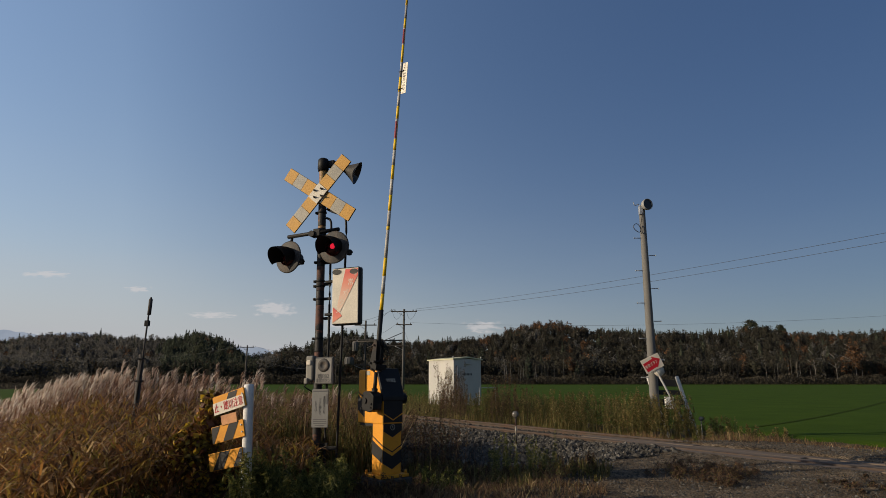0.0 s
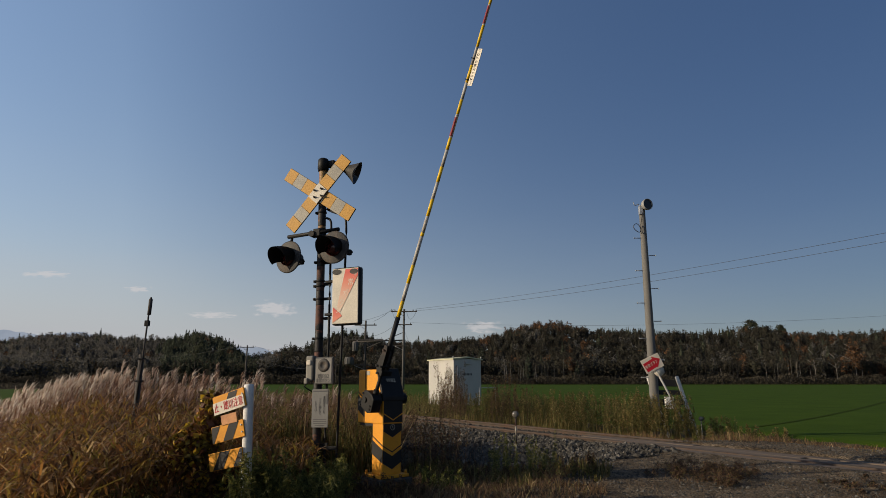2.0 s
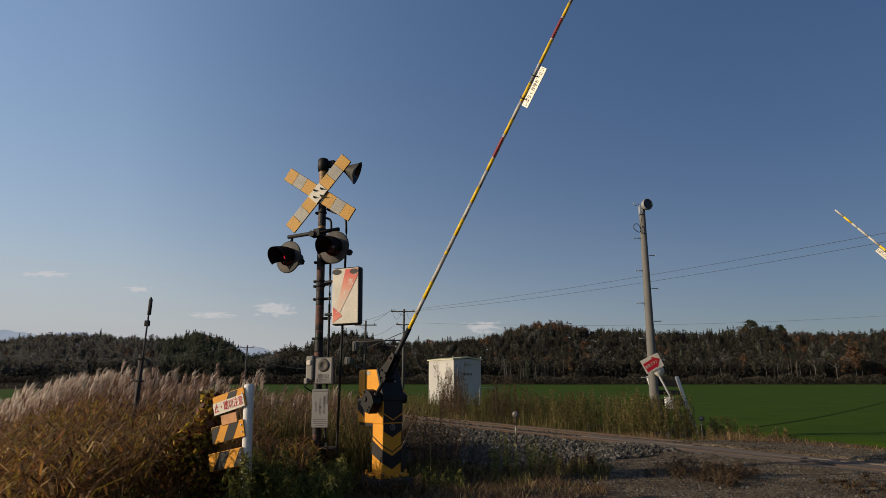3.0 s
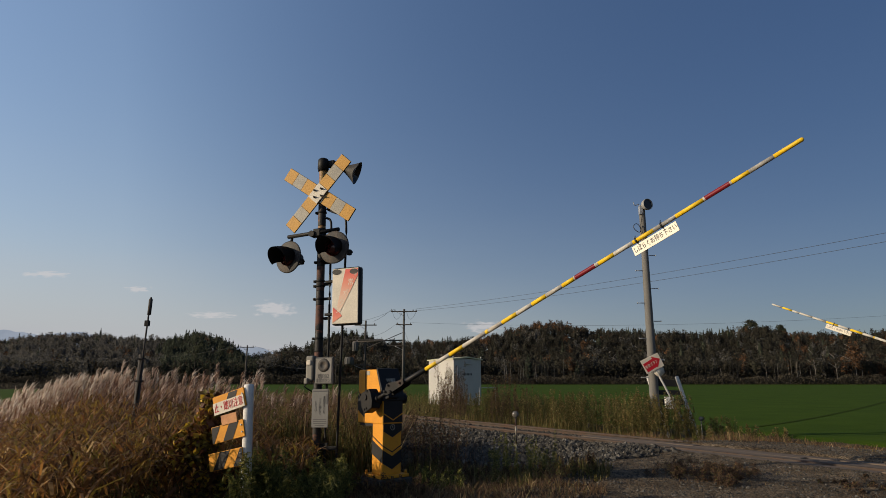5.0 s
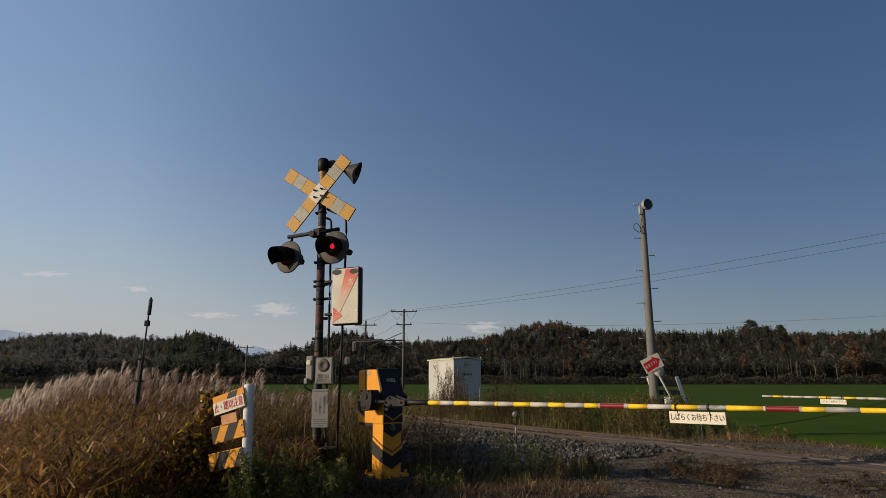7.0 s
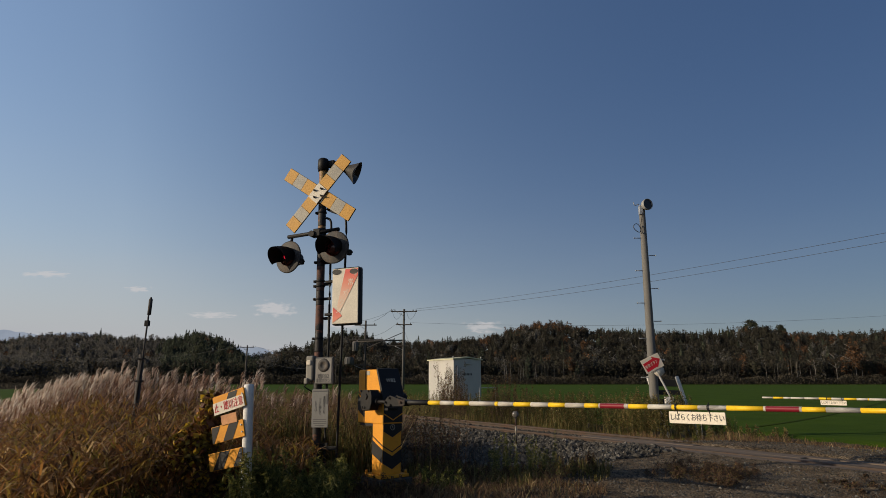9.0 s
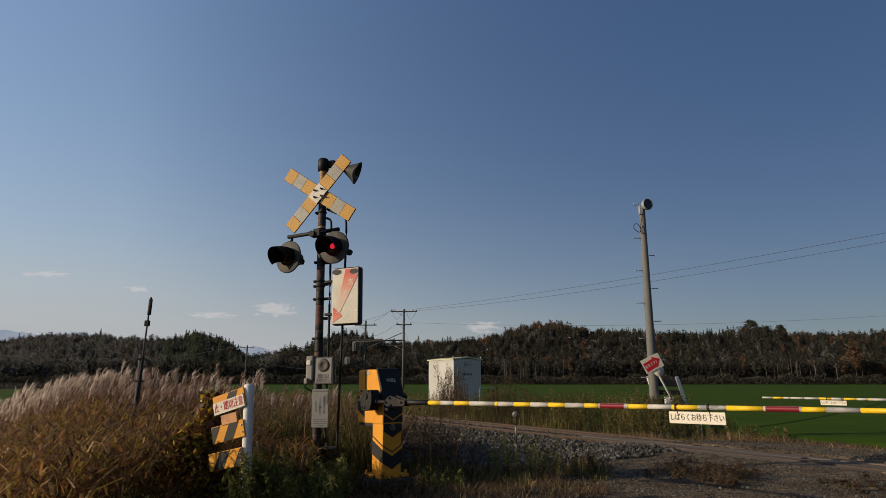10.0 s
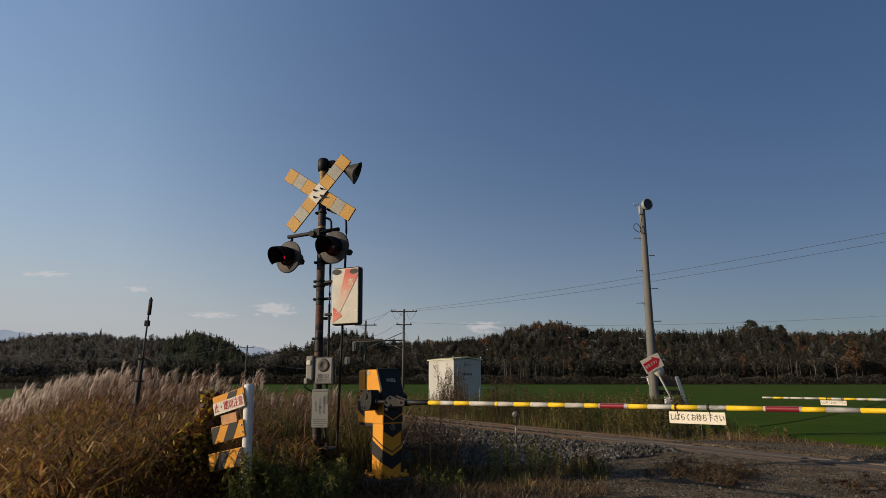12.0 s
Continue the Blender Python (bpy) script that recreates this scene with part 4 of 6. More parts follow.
# ---- marker posts ----
def marker(m, h, label, red):
    top = thing("marker_post", m, label, "marker post", "marker posts")
    bm = BM()
    n = 6
    for k in range(n):
        lathe(bm, [(0.0, h * k / n), (0.013, h * k / n), (0.013, h * (k + 1) / n), (0.0, h * (k + 1) / n)], None, 10, 1 if (k % 2 and red) else 0)
    part("stem", bm, [SIGN_GREY, RUST], top)
    bm = BM()
    lathe(bm, [(0.0, 0.022), (0.035, 0.02), (0.053, 0.008), (0.056, 0.0), (0.053, -0.01), (0.0, -0.014)], pose(0, -0.004, h + 0.045, 90), 20)
    part("reflector", bm, REFLECTOR, top, "round glass reflector")


marker(pose(1.215, 10.5, -0.3, 0, 0, -10), 0.86, "thin red and white marker post with a round reflector", True)
marker(pose(6.17, 15.0, -0.2, 0, 0, -10), 0.43, "short white marker post with a round reflector", False)

# ---- equipment hut ----
hut = thing("equipment_hut", pose(0.62, 35.9, -0.25, 0, 0, math.degrees(math.atan2(RAIL_D[1], RAIL_D[0])) + 90), "pale grey railway equipment hut with a low pitched roof", "hut")
# its -y side faces along the track, its -x side the track
HW, HD, HH = 1.95, 2.85, 2.72
bm = BM()
box(bm, (HW, HD, HH), pose(HW / 2, HD / 2, HH / 2), 0.012)
walls = part("wall", bm, HUT_WALL, hut)
bm = BM()
slab(bm, [(-0.07, HH), (HW / 2, HH + 0.13), (HW + 0.07, HH), (HW + 0.07, HH - 0.06), (HW / 2, HH + 0.05), (-0.07, HH - 0.06)], -0.07, HD + 0.07)
part("roof", bm, HUT_TRIM, hut, "yellowish roof edge")
bm = BM()
box(bm, (0.95, 0.05, 1.95), pose(0.85, -0.02, 1.2), 0.01)
door = part("door", bm, HUT_WALL, hut)
bm = BM()
rod(bm, (0.5, -0.09, 1.15), (0.5, -0.03, 1.15), 0.035)
part("handle", bm, BLACK, door)
bm = BM()
for k in range(7):
    box(bm, (0.06, 0.01, 0.12), pose(0.62 + 0.1 * k, -0.05, 1.82), 0.001)
part("writing", bm, INK, door)
bm = BM()
box(bm, (0.4, 0.1, 0.06), pose(0.95, -0.05, 2.43), 0.01)
part("rain_hood", bm, HUT_WALL, hut)
bm = BM()
tube(bm, [(0.25, -0.05, 2.3), (0.25, -0.05, 0.3)], 0.03)
part("pipe", bm, GALV, hut)
for x in (-0.05, HW - 0.02):
    bm = BM()
    rod(bm, (x, -0.03, HH + 0.02), (x, -0.03, HH + 0.14), 0.03)
    part("lifting_eye", bm, GALV, hut)
bm = BM()
tube(bm, [(1.0, -1.2, 0.05), (1.0, -1.2, 1.05), (2.1, -1.2, 1.05), (2.1, -1.2, 0.05)], 0.03)
solo("guard_rail", bm, GALV, "bent grey steel pipe rail in front of the hut door", "rail", hut.matrix_basis.copy())

# ---- concrete pole with a round lamp ----
cpole = thing("concrete_pole", pose(5.43, 16.0, -0.25, 0, 0.35, 0), "tall tapered grey concrete pole with step bolts and a round lamp", "pole")
bm = BM()
lathe(bm, [(0.0, -0.3), (0.13, -0.3), (0.128, 0), (0.08, 5.95), (0.075, 6.0), (0.0, 6.02)], None, 28)
part("shaft", bm, CONCRETE, cpole)
for k, z in enumerate((2.5, 2.95, 3.43, 3.82, 4.3, 4.72, 5.2, 1.95, 1.5)):
    sgn = 1 if k % 2 else -1
    if k in (7, 8):
        sgn = 1 if k == 7 else -1
    r = 0.16 - 0.011 * z
    bm = BM()
    rod(bm, (sgn * r * 0.9, -0.02, z), (sgn * (r + 0.17), -0.03, z), 0.012, seg=8)
    lathe(bm, [(0.0, -0.01), (0.02, -0.008), (0.02, 0.008), (0.0, 0.01)], pose(sgn * (r + 0.17), -0.03, z, 0, 90), 8)
    part("step_bolt", bm, GALV, cpole)
bm = BM()
lathe(bm, [(0.0, -0.12), (0.08, -0.115), (0.13, -0.08), (0.155, 0.0), (0.155, 0.06), (0.145, 0.062), (0.14, 0.03), (0.0, 0.025)], pose(0.1, -0.12, 6.12, 90, 0, 20), 30)
lamp = part("lamp", bm, GREY_PAINT, cpole, "round grey lamp with a dark face")
bm = BM()
lathe(bm, [(0.0, 0.034), (0.1, 0.034), (0.138, 0.032)], pose(0.1, -0.12, 6.12, 90, 0, 20), 30)
part("lamp_glass", bm, DARK_GLASS, lamp)
bm = BM()
box(bm, (0.1, 0.12, 0.26), pose(-0.05, -0.05, 5.98), 0.01)
tube(bm, bend([(-0.09, -0.06, 6.15), (-0.2, -0.05, 6.12), (-0.24, -0.05, 6.2)], 4), 0.012)
part("lamp_bracket", bm, GALV, cpole)
bm = BM()
tube(bm, bend([(-0.02, -0.11, 5.9), (-0.09, -0.12, 5.6), (-0.13, -0.12, 5.35), (-0.25, -0.12, 5.4), (-0.3, -0.12, 5.5), (-0.22, -0.12, 5.58), (-0.13, -0.12, 5.5), (-0.1, -0.12, 5.3)], 5), 0.01, 6)
part("cable_loop", bm, WIRE, cpole)
bm = BM()
box(bm, (0.2, 0.12, 0.3), pose(0.3, -0.2, 0.87), 0.012)
solo("junction_box", bm, WHITE_PAINT, "small white junction box fixed beside the pole", "box", cpole.matrix_basis.copy())

# arrow sign on a leaning stake
asign = thing("arrow_sign", pose(6.2, 15.6, -0.3, 0, -25, 0), "white board with a red arrow on a leaning grey stake", "sign")
bm = BM()
rod(bm, (0, 0, -0.05), (0, 0, 2.12), 0.026)
part("stake", bm, GREY_PAINT, asign)
am = pose(-0.02, -0.035, 2.1) @ pose(0, 0, 0, 0, 0, 0)
bm = BM()
box(bm, (0.5, 0.012, 0.36), am, 0.004)
plate = part("plate", bm, SIGN_WHITE, asign)
bm = BM()
slab(bm, [(-0.22, -0.13), (0.06, -0.13), (0.06, -0.16), (0.23, 0.0), (0.06, 0.16), (0.06, 0.1), (-0.22, 0.1)], -0.0065, -0.009, am @ pose(0, 0, 0, 0, -6, 0))
arrow = part("arrow", bm, RED_PRINT, plate, "red arrow with white writing")
bm = BM()
letters(bm, "非常ボタン", 0.09, am @ pose(-0.03, -0.0128, -0.015, 0, -6, 0), 0, width=0.36)
part("arrow_writing", bm, SIGN_WHITE, plate)
bm = BM()
lathe(bm, [(0.0, 0.0), (0.14, 0.0), (0.14, 0.02), (0.0, 0.02)], pose(0.05, 0.0, 1.86, 90), 8)
part("small_plate", bm, SIGN_WHITE, asign)

# low fence of two white stakes and dark boards
lowf = thing("low_fence", pose(5.68, 16.3, -0.3), "low fence of white notched stakes and black boards beside the pole", "fence")
for x0, z0, x1, z1 in ((0.17, 0.0, -0.28, 1.58), (0.92, 0.0, 0.48, 1.58)):
    bm = BM()
    m, ln = frame_of((x0, 0, z0), (x1, 0, z1))
    box(bm, (0.08, 0.08, ln), m @ pose(0, 0, ln / 2), 0.012)
    stake = part("stake", bm, WHITE_PAINT, lowf, "white notched stake")
    for k in range(9):
        bm = BM()
        box(bm, (0.045, 0.006, 0.012), m @ pose(0.02, -0.042, ln - 0.12 - 0.13 * k))
        part("notch", bm, INK, stake)
for z, wide in ((0.92, 0.15), (1.165, 0.12), (1.41, 0.18)):
    bm = BM()
    box(bm, (0.72, 0.03, wide), pose(0.55 - 0.28 * z, 0.07, z, 0, 1, 0), 0.006)
    part("board", bm, BLACK, lowf)

# ---- utility poles and wires ----
def insulator(bm, p, slot=0):
    lathe(bm, [(0.0, 0.0), (0.03, 0.0), (0.06, 0.03), (0.035, 0.06), (0.06, 0.09), (0.03, 0.14), (0.0, 0.15)], Matrix.Translation(p), 10, slot)


def utility_pole(name, m, h, arms, label, material=POLE_GREY, r=0.15):
    top = thing(name, m, label, "utility pole", "utility poles")
    bm = BM()
    lathe(bm, [(0.0, -0.5), (r, -0.5), (r * 0.6, h), (0.0, h + 0.02)], None, 16)
    part("shaft", bm, material, top)
    for z, x0, x1, ins in arms:
        bm = BM()
        box(bm, (x1 - x0, 0.1, 0.1), pose((x0 + x1) / 2, -r * 0.8, z), 0.01)
        a = part("cross_arm", bm, WOODPOLE, top)
        for x in ins:
            bm = BM()
            insulator(bm, Vector((x, -r * 0.8, z + 0.05)))
            part("insulator", bm, POLE_GREY, a)
        bm = BM()
        rod(bm, (x0 * 0.6, -r * 0.8, z), (0, -r * 0.7, z - 0.45), 0.02, seg=6)
        part("strut", bm, GALV, a)
    return top


main_pole = utility_pole("utility_pole", pose(-3.87, 60, 0.0), 8.2, ((7.95, -1.3, 1.3, (-1.2, -0.9, 0.9, 1.2)), (6.65, -0.75, 0.8, (-0.6, 0.65)), (4.6, -1.6, 0.5, ())), "slim grey utility pole with cross arms, wires and a guy")
second_pole = utility_pole("utility_pole", pose(-7.7, 60.5, 0.0), 7.1, ((6.65, -1.1, 1.1, (-0.9, 0.9)), (5.2, -1.6, 1.8, (-1.2, -0.6)), (2.75, -1.9, 0.6, ())), "utility pole carrying transformers on a platform", WOODPOLE)
for x, z, r, h in ((-0.95, 4.1, 0.3, 0.9), (-1.5, 2.8, 0.45, 0.7)):
    bm = BM()
    lathe(bm, [(0.0, 0.0), (r * 0.95, 0.0), (r, 0.05), (r, h * 0.9), (r * 0.9, h), (0.0, h + 0.04)], pose(x, -0.15, z), 16)
    for k in range(10):
        a = 2 * math.pi * k / 10
        rod(bm, (x + r * math.cos(a), -0.15 + r * math.sin(a), z + 0.08), (x + r * math.cos(a), -0.15 + r * math.sin(a), z + h * 0.85), 0.03, seg=6)
    part("transformer", bm, POLE_GREY, second_pole, "grey finned transformer drum")
bm = BM()
rod(bm, (-1.2, -0.2, 5.0), (3.75, -0.2, 5.15), 0.07, seg=8)
rod(bm, (0.2, -0.2, 4.4), (3.7, -0.2, 5.9), 0.035, seg=6)
part("beam", bm, WOODPOLE, second_pole, "dark beam and brace reaching to the next pole")
far_pole = utility_pole("utility_pole", pose(-25.6, 80, 0.0), 5.8, ((5.55, -0.9, 0.95, (-0.8, 0.8)),), "small dark utility pole with a single cross arm", WOODPOLE, 0.14)
off_pole = utility_pole("utility_pole", pose(44.0, 6.0, 0.0), 10.8, ((10.5, -1.3, 1.3, (-1.2, 1.2)),), "slim grey utility pole at the roadside")


def wire(p, q, sag, r=0.011):
    p, q = Vector(p), Vector(q)
    pts = []
    for k in range(25):
        t = k / 24
        v = p.lerp(q, t)
        v.z -= sag * 4 * t * (1 - t)
        pts.append(v)
    bm = BM()
    tube(bm, pts, r, 5)
    solo("overhead_wire", bm, WIRE, "dark overhead wire slung between utility poles", "wire", group="overhead wires")


wire((-2.65, 59.9, 8.2), (44.3, 5.9, 10.9), 1.0)
wire((-2.7, 59.9, 8.02), (42.9, 5.9, 10.5), 1.3)
wire((-5.07, 59.9, 8.2), (-7.0, 60.4, 7.0), 0.15)
wire((-4.77, 59.9, 8.2), (-8.6, 60.4, 7.0), 0.2)
wire((-4.5, 59.9, 6.85), (-6.8, 60.4, 5.6), 0.2)
wire((-3.2, 59.9, 6.85), (60.0, 50, 8.4), 1.2, 0.008)
wire((-9.2, 60.4, 5.4), (-24.8, 79.9, 5.75), 1.0)
wire((-9.6, 60.4, 3.0), (-26.4, 79.9, 5.6), 1.5)
wire((-26.4, 79.9, 5.75), (-60, 100, 5.2), 1.0)
wire((-3.8, 59.9, 6.0), (-1.2, 58, 0.2), 0.0, 0.012)
bm = BM()
for x0, x1, z, d in ((-5.1, -4.0, 8.15, 0.9), (-3.7, -2.65, 8.15, 0.9)):
    tube(bm, bend([(x0, 59.8, z), ((x0 * 2 + x1) / 3, 59.8, z - d), ((x0 + 2 * x1) / 3, 59.8, z - d * 0.95), (x1, 59.8, z - 0.2)], 6), 0.012, 5)
part("jumper", bm, WIRE, main_pole).matrix_basis = main_pole.matrix_basis.inverted()

# ---- slim mast above the reeds ----
mast = thing("signal_mast", pose(-4.14, 8.5, -0.1), "slim grey mast with a small box rising above the reeds", "mast")
bm = BM()
rod(bm, (-0.045, 0, -0.1), (-0.035, 0, 1.61), 0.036, 0.034)
part("stub_post", bm, WOODPOLE, mast)
bm = BM()
tube(bm, [(-0.025, -0.045, 1.0), (-0.005, -0.02, 1.69), (0.01, 0, 2.38)], 0.012)
part("tube", bm, WOODPOLE, mast)
bm = BM()
rod(bm, (0.008, 0, 2.16), (0.012, 0, 2.38), 0.025)
rod(bm, (0.012, 0, 2.38), (0.012, 0, 2.41), 0.02, 0.008)
part("head", bm, WOODPOLE, mast)
bm = BM()
box(bm, (0.06, 0.055, 0.08), pose(-0.006, 0, 2.04), 0.006)
part("small_box", bm, BLACK_STEEL, mast)
for z in (1.25, 1.55):
    bm = BM()
    box(bm, (0.085, 0.1, 0.02), pose(-0.03, -0.015, z), 0.004)
    part("band_clamp", bm, BLACK_STEEL, mast)


# ---- woods, brush and mountains ----
class Cloud:
    """Gathers many small triangles or quads for one mesh."""

    def __init__(self):
        self.v, self.f, self.n = [], [], 0

    def add(self, verts, faces):
        self.v.append(verts.reshape(-1, 3))
        self.f.append(faces + self.n)
        self.n += len(self.v[-1])

    def cards(self, centres, size, rng, flat=0.6):
        """Small leaf clumps: a pair of triangles bent along the middle, turned at random."""
        n = len(centres)
        u = rng.normal(0, 1, (n, 3))
        u /= np.linalg.norm(u, axis=1)[:, None]
        w = rng.normal(0, 1, (n, 3))
        w -= (w * u).sum(1)[:, None] * u
        w /= np.linalg.norm(w, axis=1)[:, None]
        k = np.cross(u, w)
        s = np.broadcast_to(size, (n,))[:, None] * rng.uniform(0.6, 1.3, (n, 1))
        a, b = centres - u * s, centres + u * s
        c, d = centres + w * s * flat + k * s * 0.25, centres - w * s * flat + k * s * 0.2
        v = np.stack([a, c, b, d], 1)
        i = np.arange(n)[:, None] * 4
        self.add(v, np.concatenate([i + [[0, 1, 2]], i + [[0, 2, 3]]]))

    def blob(self, p, radii, rng):
        """A rough lump, the dense inside of a crown."""
        g = (1 + 5 ** 0.5) / 2
        v = np.array([(-1, g, 0), (1, g, 0), (-1, -g, 0), (1, -g, 0), (0, -1, g), (0, 1, g), (0, -1, -g), (0, 1, -g), (g, 0, -1), (g, 0, 1), (-g, 0, -1), (-g, 0, 1)]) / 1.9
        f = np.array([(0, 11, 5), (0, 5, 1), (0, 1, 7), (0, 7, 10), (0, 10, 11), (1, 5, 9), (5, 11, 4), (11, 10, 2), (10, 7, 6), (7, 1, 8), (3, 9, 4), (3, 4, 2), (3, 2, 6), (3, 6, 8), (3, 8, 9), (4, 9, 5), (2, 4, 11), (6, 2, 10), (8, 6, 7), (9, 8, 1)])
        self.add(p + v * radii * rng.uniform(0.8, 1.2, (12, 1)), f)

    def trunk(self, p, h, r, rng, lean=0.05, seg=5):
        a = np.linspace(0, 2 * np.pi, seg, endpoint=False)
        ring = np.stack([np.cos(a), np.sin(a), 0 * a], 1)
        off = np.append(rng.normal(0, lean * h, 2), h)
        v = np.concatenate([p + ring * r, p + off * [0.6, 0.6, 0.6] + ring * r * 0.6, p + off + ring * r * 0.15])
        f = []
        for lv in (0, seg):
            for k in range(seg):
                j = (k + 1) % seg
                f += [(lv + k, lv + j, lv + seg + j), (lv + k, lv + seg + j, lv + seg + k)]
        self.add(v, np.array(f))

    def build(self, name, material):
        return raw(name, np.concatenate(self.v).tolist(), np.concatenate(self.f).tolist(), material)


def crown_points(n, p, w, h, rng):
    """Points in lumps within a rough egg, more of them near its outside."""
    lumps = rng.normal(0, 1, (7, 3))
    lumps /= np.linalg.norm(lumps, axis=1)[:, None]
    lumps *= rng.uniform(0.3, 0.75, (7, 1))
    q = lumps[rng.integers(0, 7, n)] + np.clip(rng.normal(0, 0.2, (n, 3)), -0.34, 0.34)
    q /= np.maximum(1, np.linalg.norm(q, axis=1))[:, None]
    return p + q * [w, w, h]


WOOD_LEAF = leaf_mat("autumn_wood", [(0.0, (0.04, 0.037, 0.028)), (0.35, (0.043, 0.039, 0.029)), (0.6, (0.043, 0.043, 0.029)), (0.85, (0.047, 0.041, 0.03)), (1.0, (0.053, 0.045, 0.033))], 0.9, 0.5, 0.05)
# twigs and needles: base colours lightened to paint in the haze over the left wood
HAZED_TWIGS = leaf_mat("haze_paled_twigs", [(0.0, (0.1, 0.096, 0.086)), (0.5, (0.115, 0.109, 0.096)), (1.0, (0.135, 0.125, 0.108))], 0.9, 0.5, 0.05)
DARK_LEAF = leaf_mat("haze_paled_needles", [(0.0, (0.05, 0.058, 0.04)), (0.5, (0.06, 0.068, 0.045)), (1.0, (0.07, 0.077, 0.05))], 0.9, 0.45, 0.05)
RUSSET = leaf_mat("russet_leaves", [(0.0, (0.06, 0.036, 0.02)), (0.5, (0.088, 0.048, 0.025)), (1.0, (0.115, 0.06, 0.029))], 0.9, 0.25, 0.05)
BARK = leaf_mat("grey_bark", [(0.0, (0.026, 0.023, 0.02)), (0.7, (0.034, 0.03, 0.026)), (1.0, (0.046, 0.041, 0.036))], 0.9, 0.0)
BIRCH = leaf_mat("birch_bark", [(0.0, (0.07, 0.065, 0.058)), (1.0, (0.14, 0.132, 0.12))], 0.8, 0.0)

rng = np.random.default_rng(21)
broad, bare, pines, red, trunks, birches = (Cloud() for _ in range(6))


def broad_tree(x, y, h, w, cloud, n=70, size=0.75):
    z = float(ground_z(x, y))
    p = np.array([x, y, z])
    trunks.trunk(p, h * 0.8, 0.06 + 0.007 * h, rng)
    mid = p + [0, 0, h * 0.56]
    cloud.blob(mid, np.array([w * 0.36, w * 0.36, h * 0.24]), rng)
    cloud.cards(crown_points(n, mid, w, h * 0.44, rng), size, rng)



def pine_tree(x, y, h, w, n=60):
    z = float(ground_z(x, y))
    trunks.trunk(np.array([x, y, z]), h * 0.95, 0.2, rng, 0.01)
    u = rng.random(n) ** 0.8
    a = rng.uniform(0, 2 * np.pi, n)
    rad = w * (1 - u) * rng.uniform(0.55, 1.1, n)
    pts = np.stack([x + rad * np.cos(a), y + rad * np.sin(a), z + h * (0.15 + 0.87 * u)], 1)
    pines.cards(pts, 0.3 + 0.45 * (1 - u), rng, 0.5)
    pines.blob(np.array([x, y, z + h * 0.45]), np.array([w * 0.4, w * 0.4, h * 0.4]), rng)


# the wood in depth, tree by tree up the slope
for k in range(3900):
    u = rng.uniform(-0.9, 0.9)
    y = 226 + 214 * (k + rng.random()) / 3900
    x = u * y
    h = rng.uniform(8.0, 12.2)
    ridge_top = y > 375
    if (-0.45 < u < -0.32 and rng.random() < 0.4) or (-0.23 < u < -0.1 and ridge_top and rng.random() < 0.5) or rng.random() < 0.03:
        pine_tree(x, y, h * rng.uniform(1.0, 1.1), rng.uniform(2.4, 3.4), 170)
    elif 0.25 < u < 0.48 and y > 395:
        pine_tree(x, y, h * rng.uniform(0.9, 0.97), 1.7, 140)
    elif (0.06 < u < 0.24 and ridge_top and rng.random() < 0.6) or (u > 0.55 and rng.random() < 0.16) or rng.random() < 0.05:
        broad_tree(x, y, h, rng.uniform(2.2, 3.6), red, 190, 0.42)
    elif -0.46 < u < -0.3:
        broad_tree(x, y, h, rng.uniform(2.2, 3.8), pines, 190, 0.42)
    elif u < -0.27 or rng.random() < 0.12:
        broad_tree(x, y, h, rng.uniform(2.2, 3.8), bare, 200, 0.4)
    else:
        broad_tree(x, y, h, rng.uniform(2.2, 3.8), broad, 200, 0.42)
for k in range(60):
    u = rng.uniform(-0.75, 0.78)
    y = rng.uniform(221, 228)
    trunks.trunk(np.array([u * y, y, float(ground_z(u * y, y))]), rng.uniform(6, 9), 0.1, rng, 0.05)
for k in range(34):
    u = (rng.uniform(0.095, 0.2) if k < 16 else rng.uniform(0.56, 0.7) if k < 22 else rng.uniform(-0.65, 0.75)) * 0.98
    y = 221 + rng.uniform(0, 3)
    birches.trunk(np.array([u * y, y, float(ground_z(u * y, y))]), rng.uniform(6, 9.5), 0.1, rng, 0.05)
n = 60000
u = rng.uniform(-0.9, 0.9, n)
y = 224 + 200 * rng.random(n) ** 1.6
broad.cards(np.stack([u * y, y, ground_z(u * y, y) + 8.5 * rng.random(n)], 1), 0.55, rng)
tagged(broad.build("wood", WOOD_LEAF), "dim brown autumn wood of broadleaf trees along the field", "woods", kind="stuff")
tagged(bare.build("haze_paled_wood", HAZED_TWIGS), "grey-brown leafless trees in the wood, haze paled into their colour", "woods", kind="stuff")
tagged(pines.build("conifer_wood", DARK_LEAF), "dark green conifers standing in the wood", "woods", kind="stuff")
tagged(red.build("russet_wood", RUSSET), "russet autumn trees on the wooded rise", "woods", kind="stuff")
tagged(trunks.build("wood_trunks", BARK), "grey bare trunks of the wood", "tree trunks", kind="stuff")
tagged(birches.build("birch_trunks", BIRCH), "pale birch trunks at the edge of the wood", "tree trunks", kind="stuff")

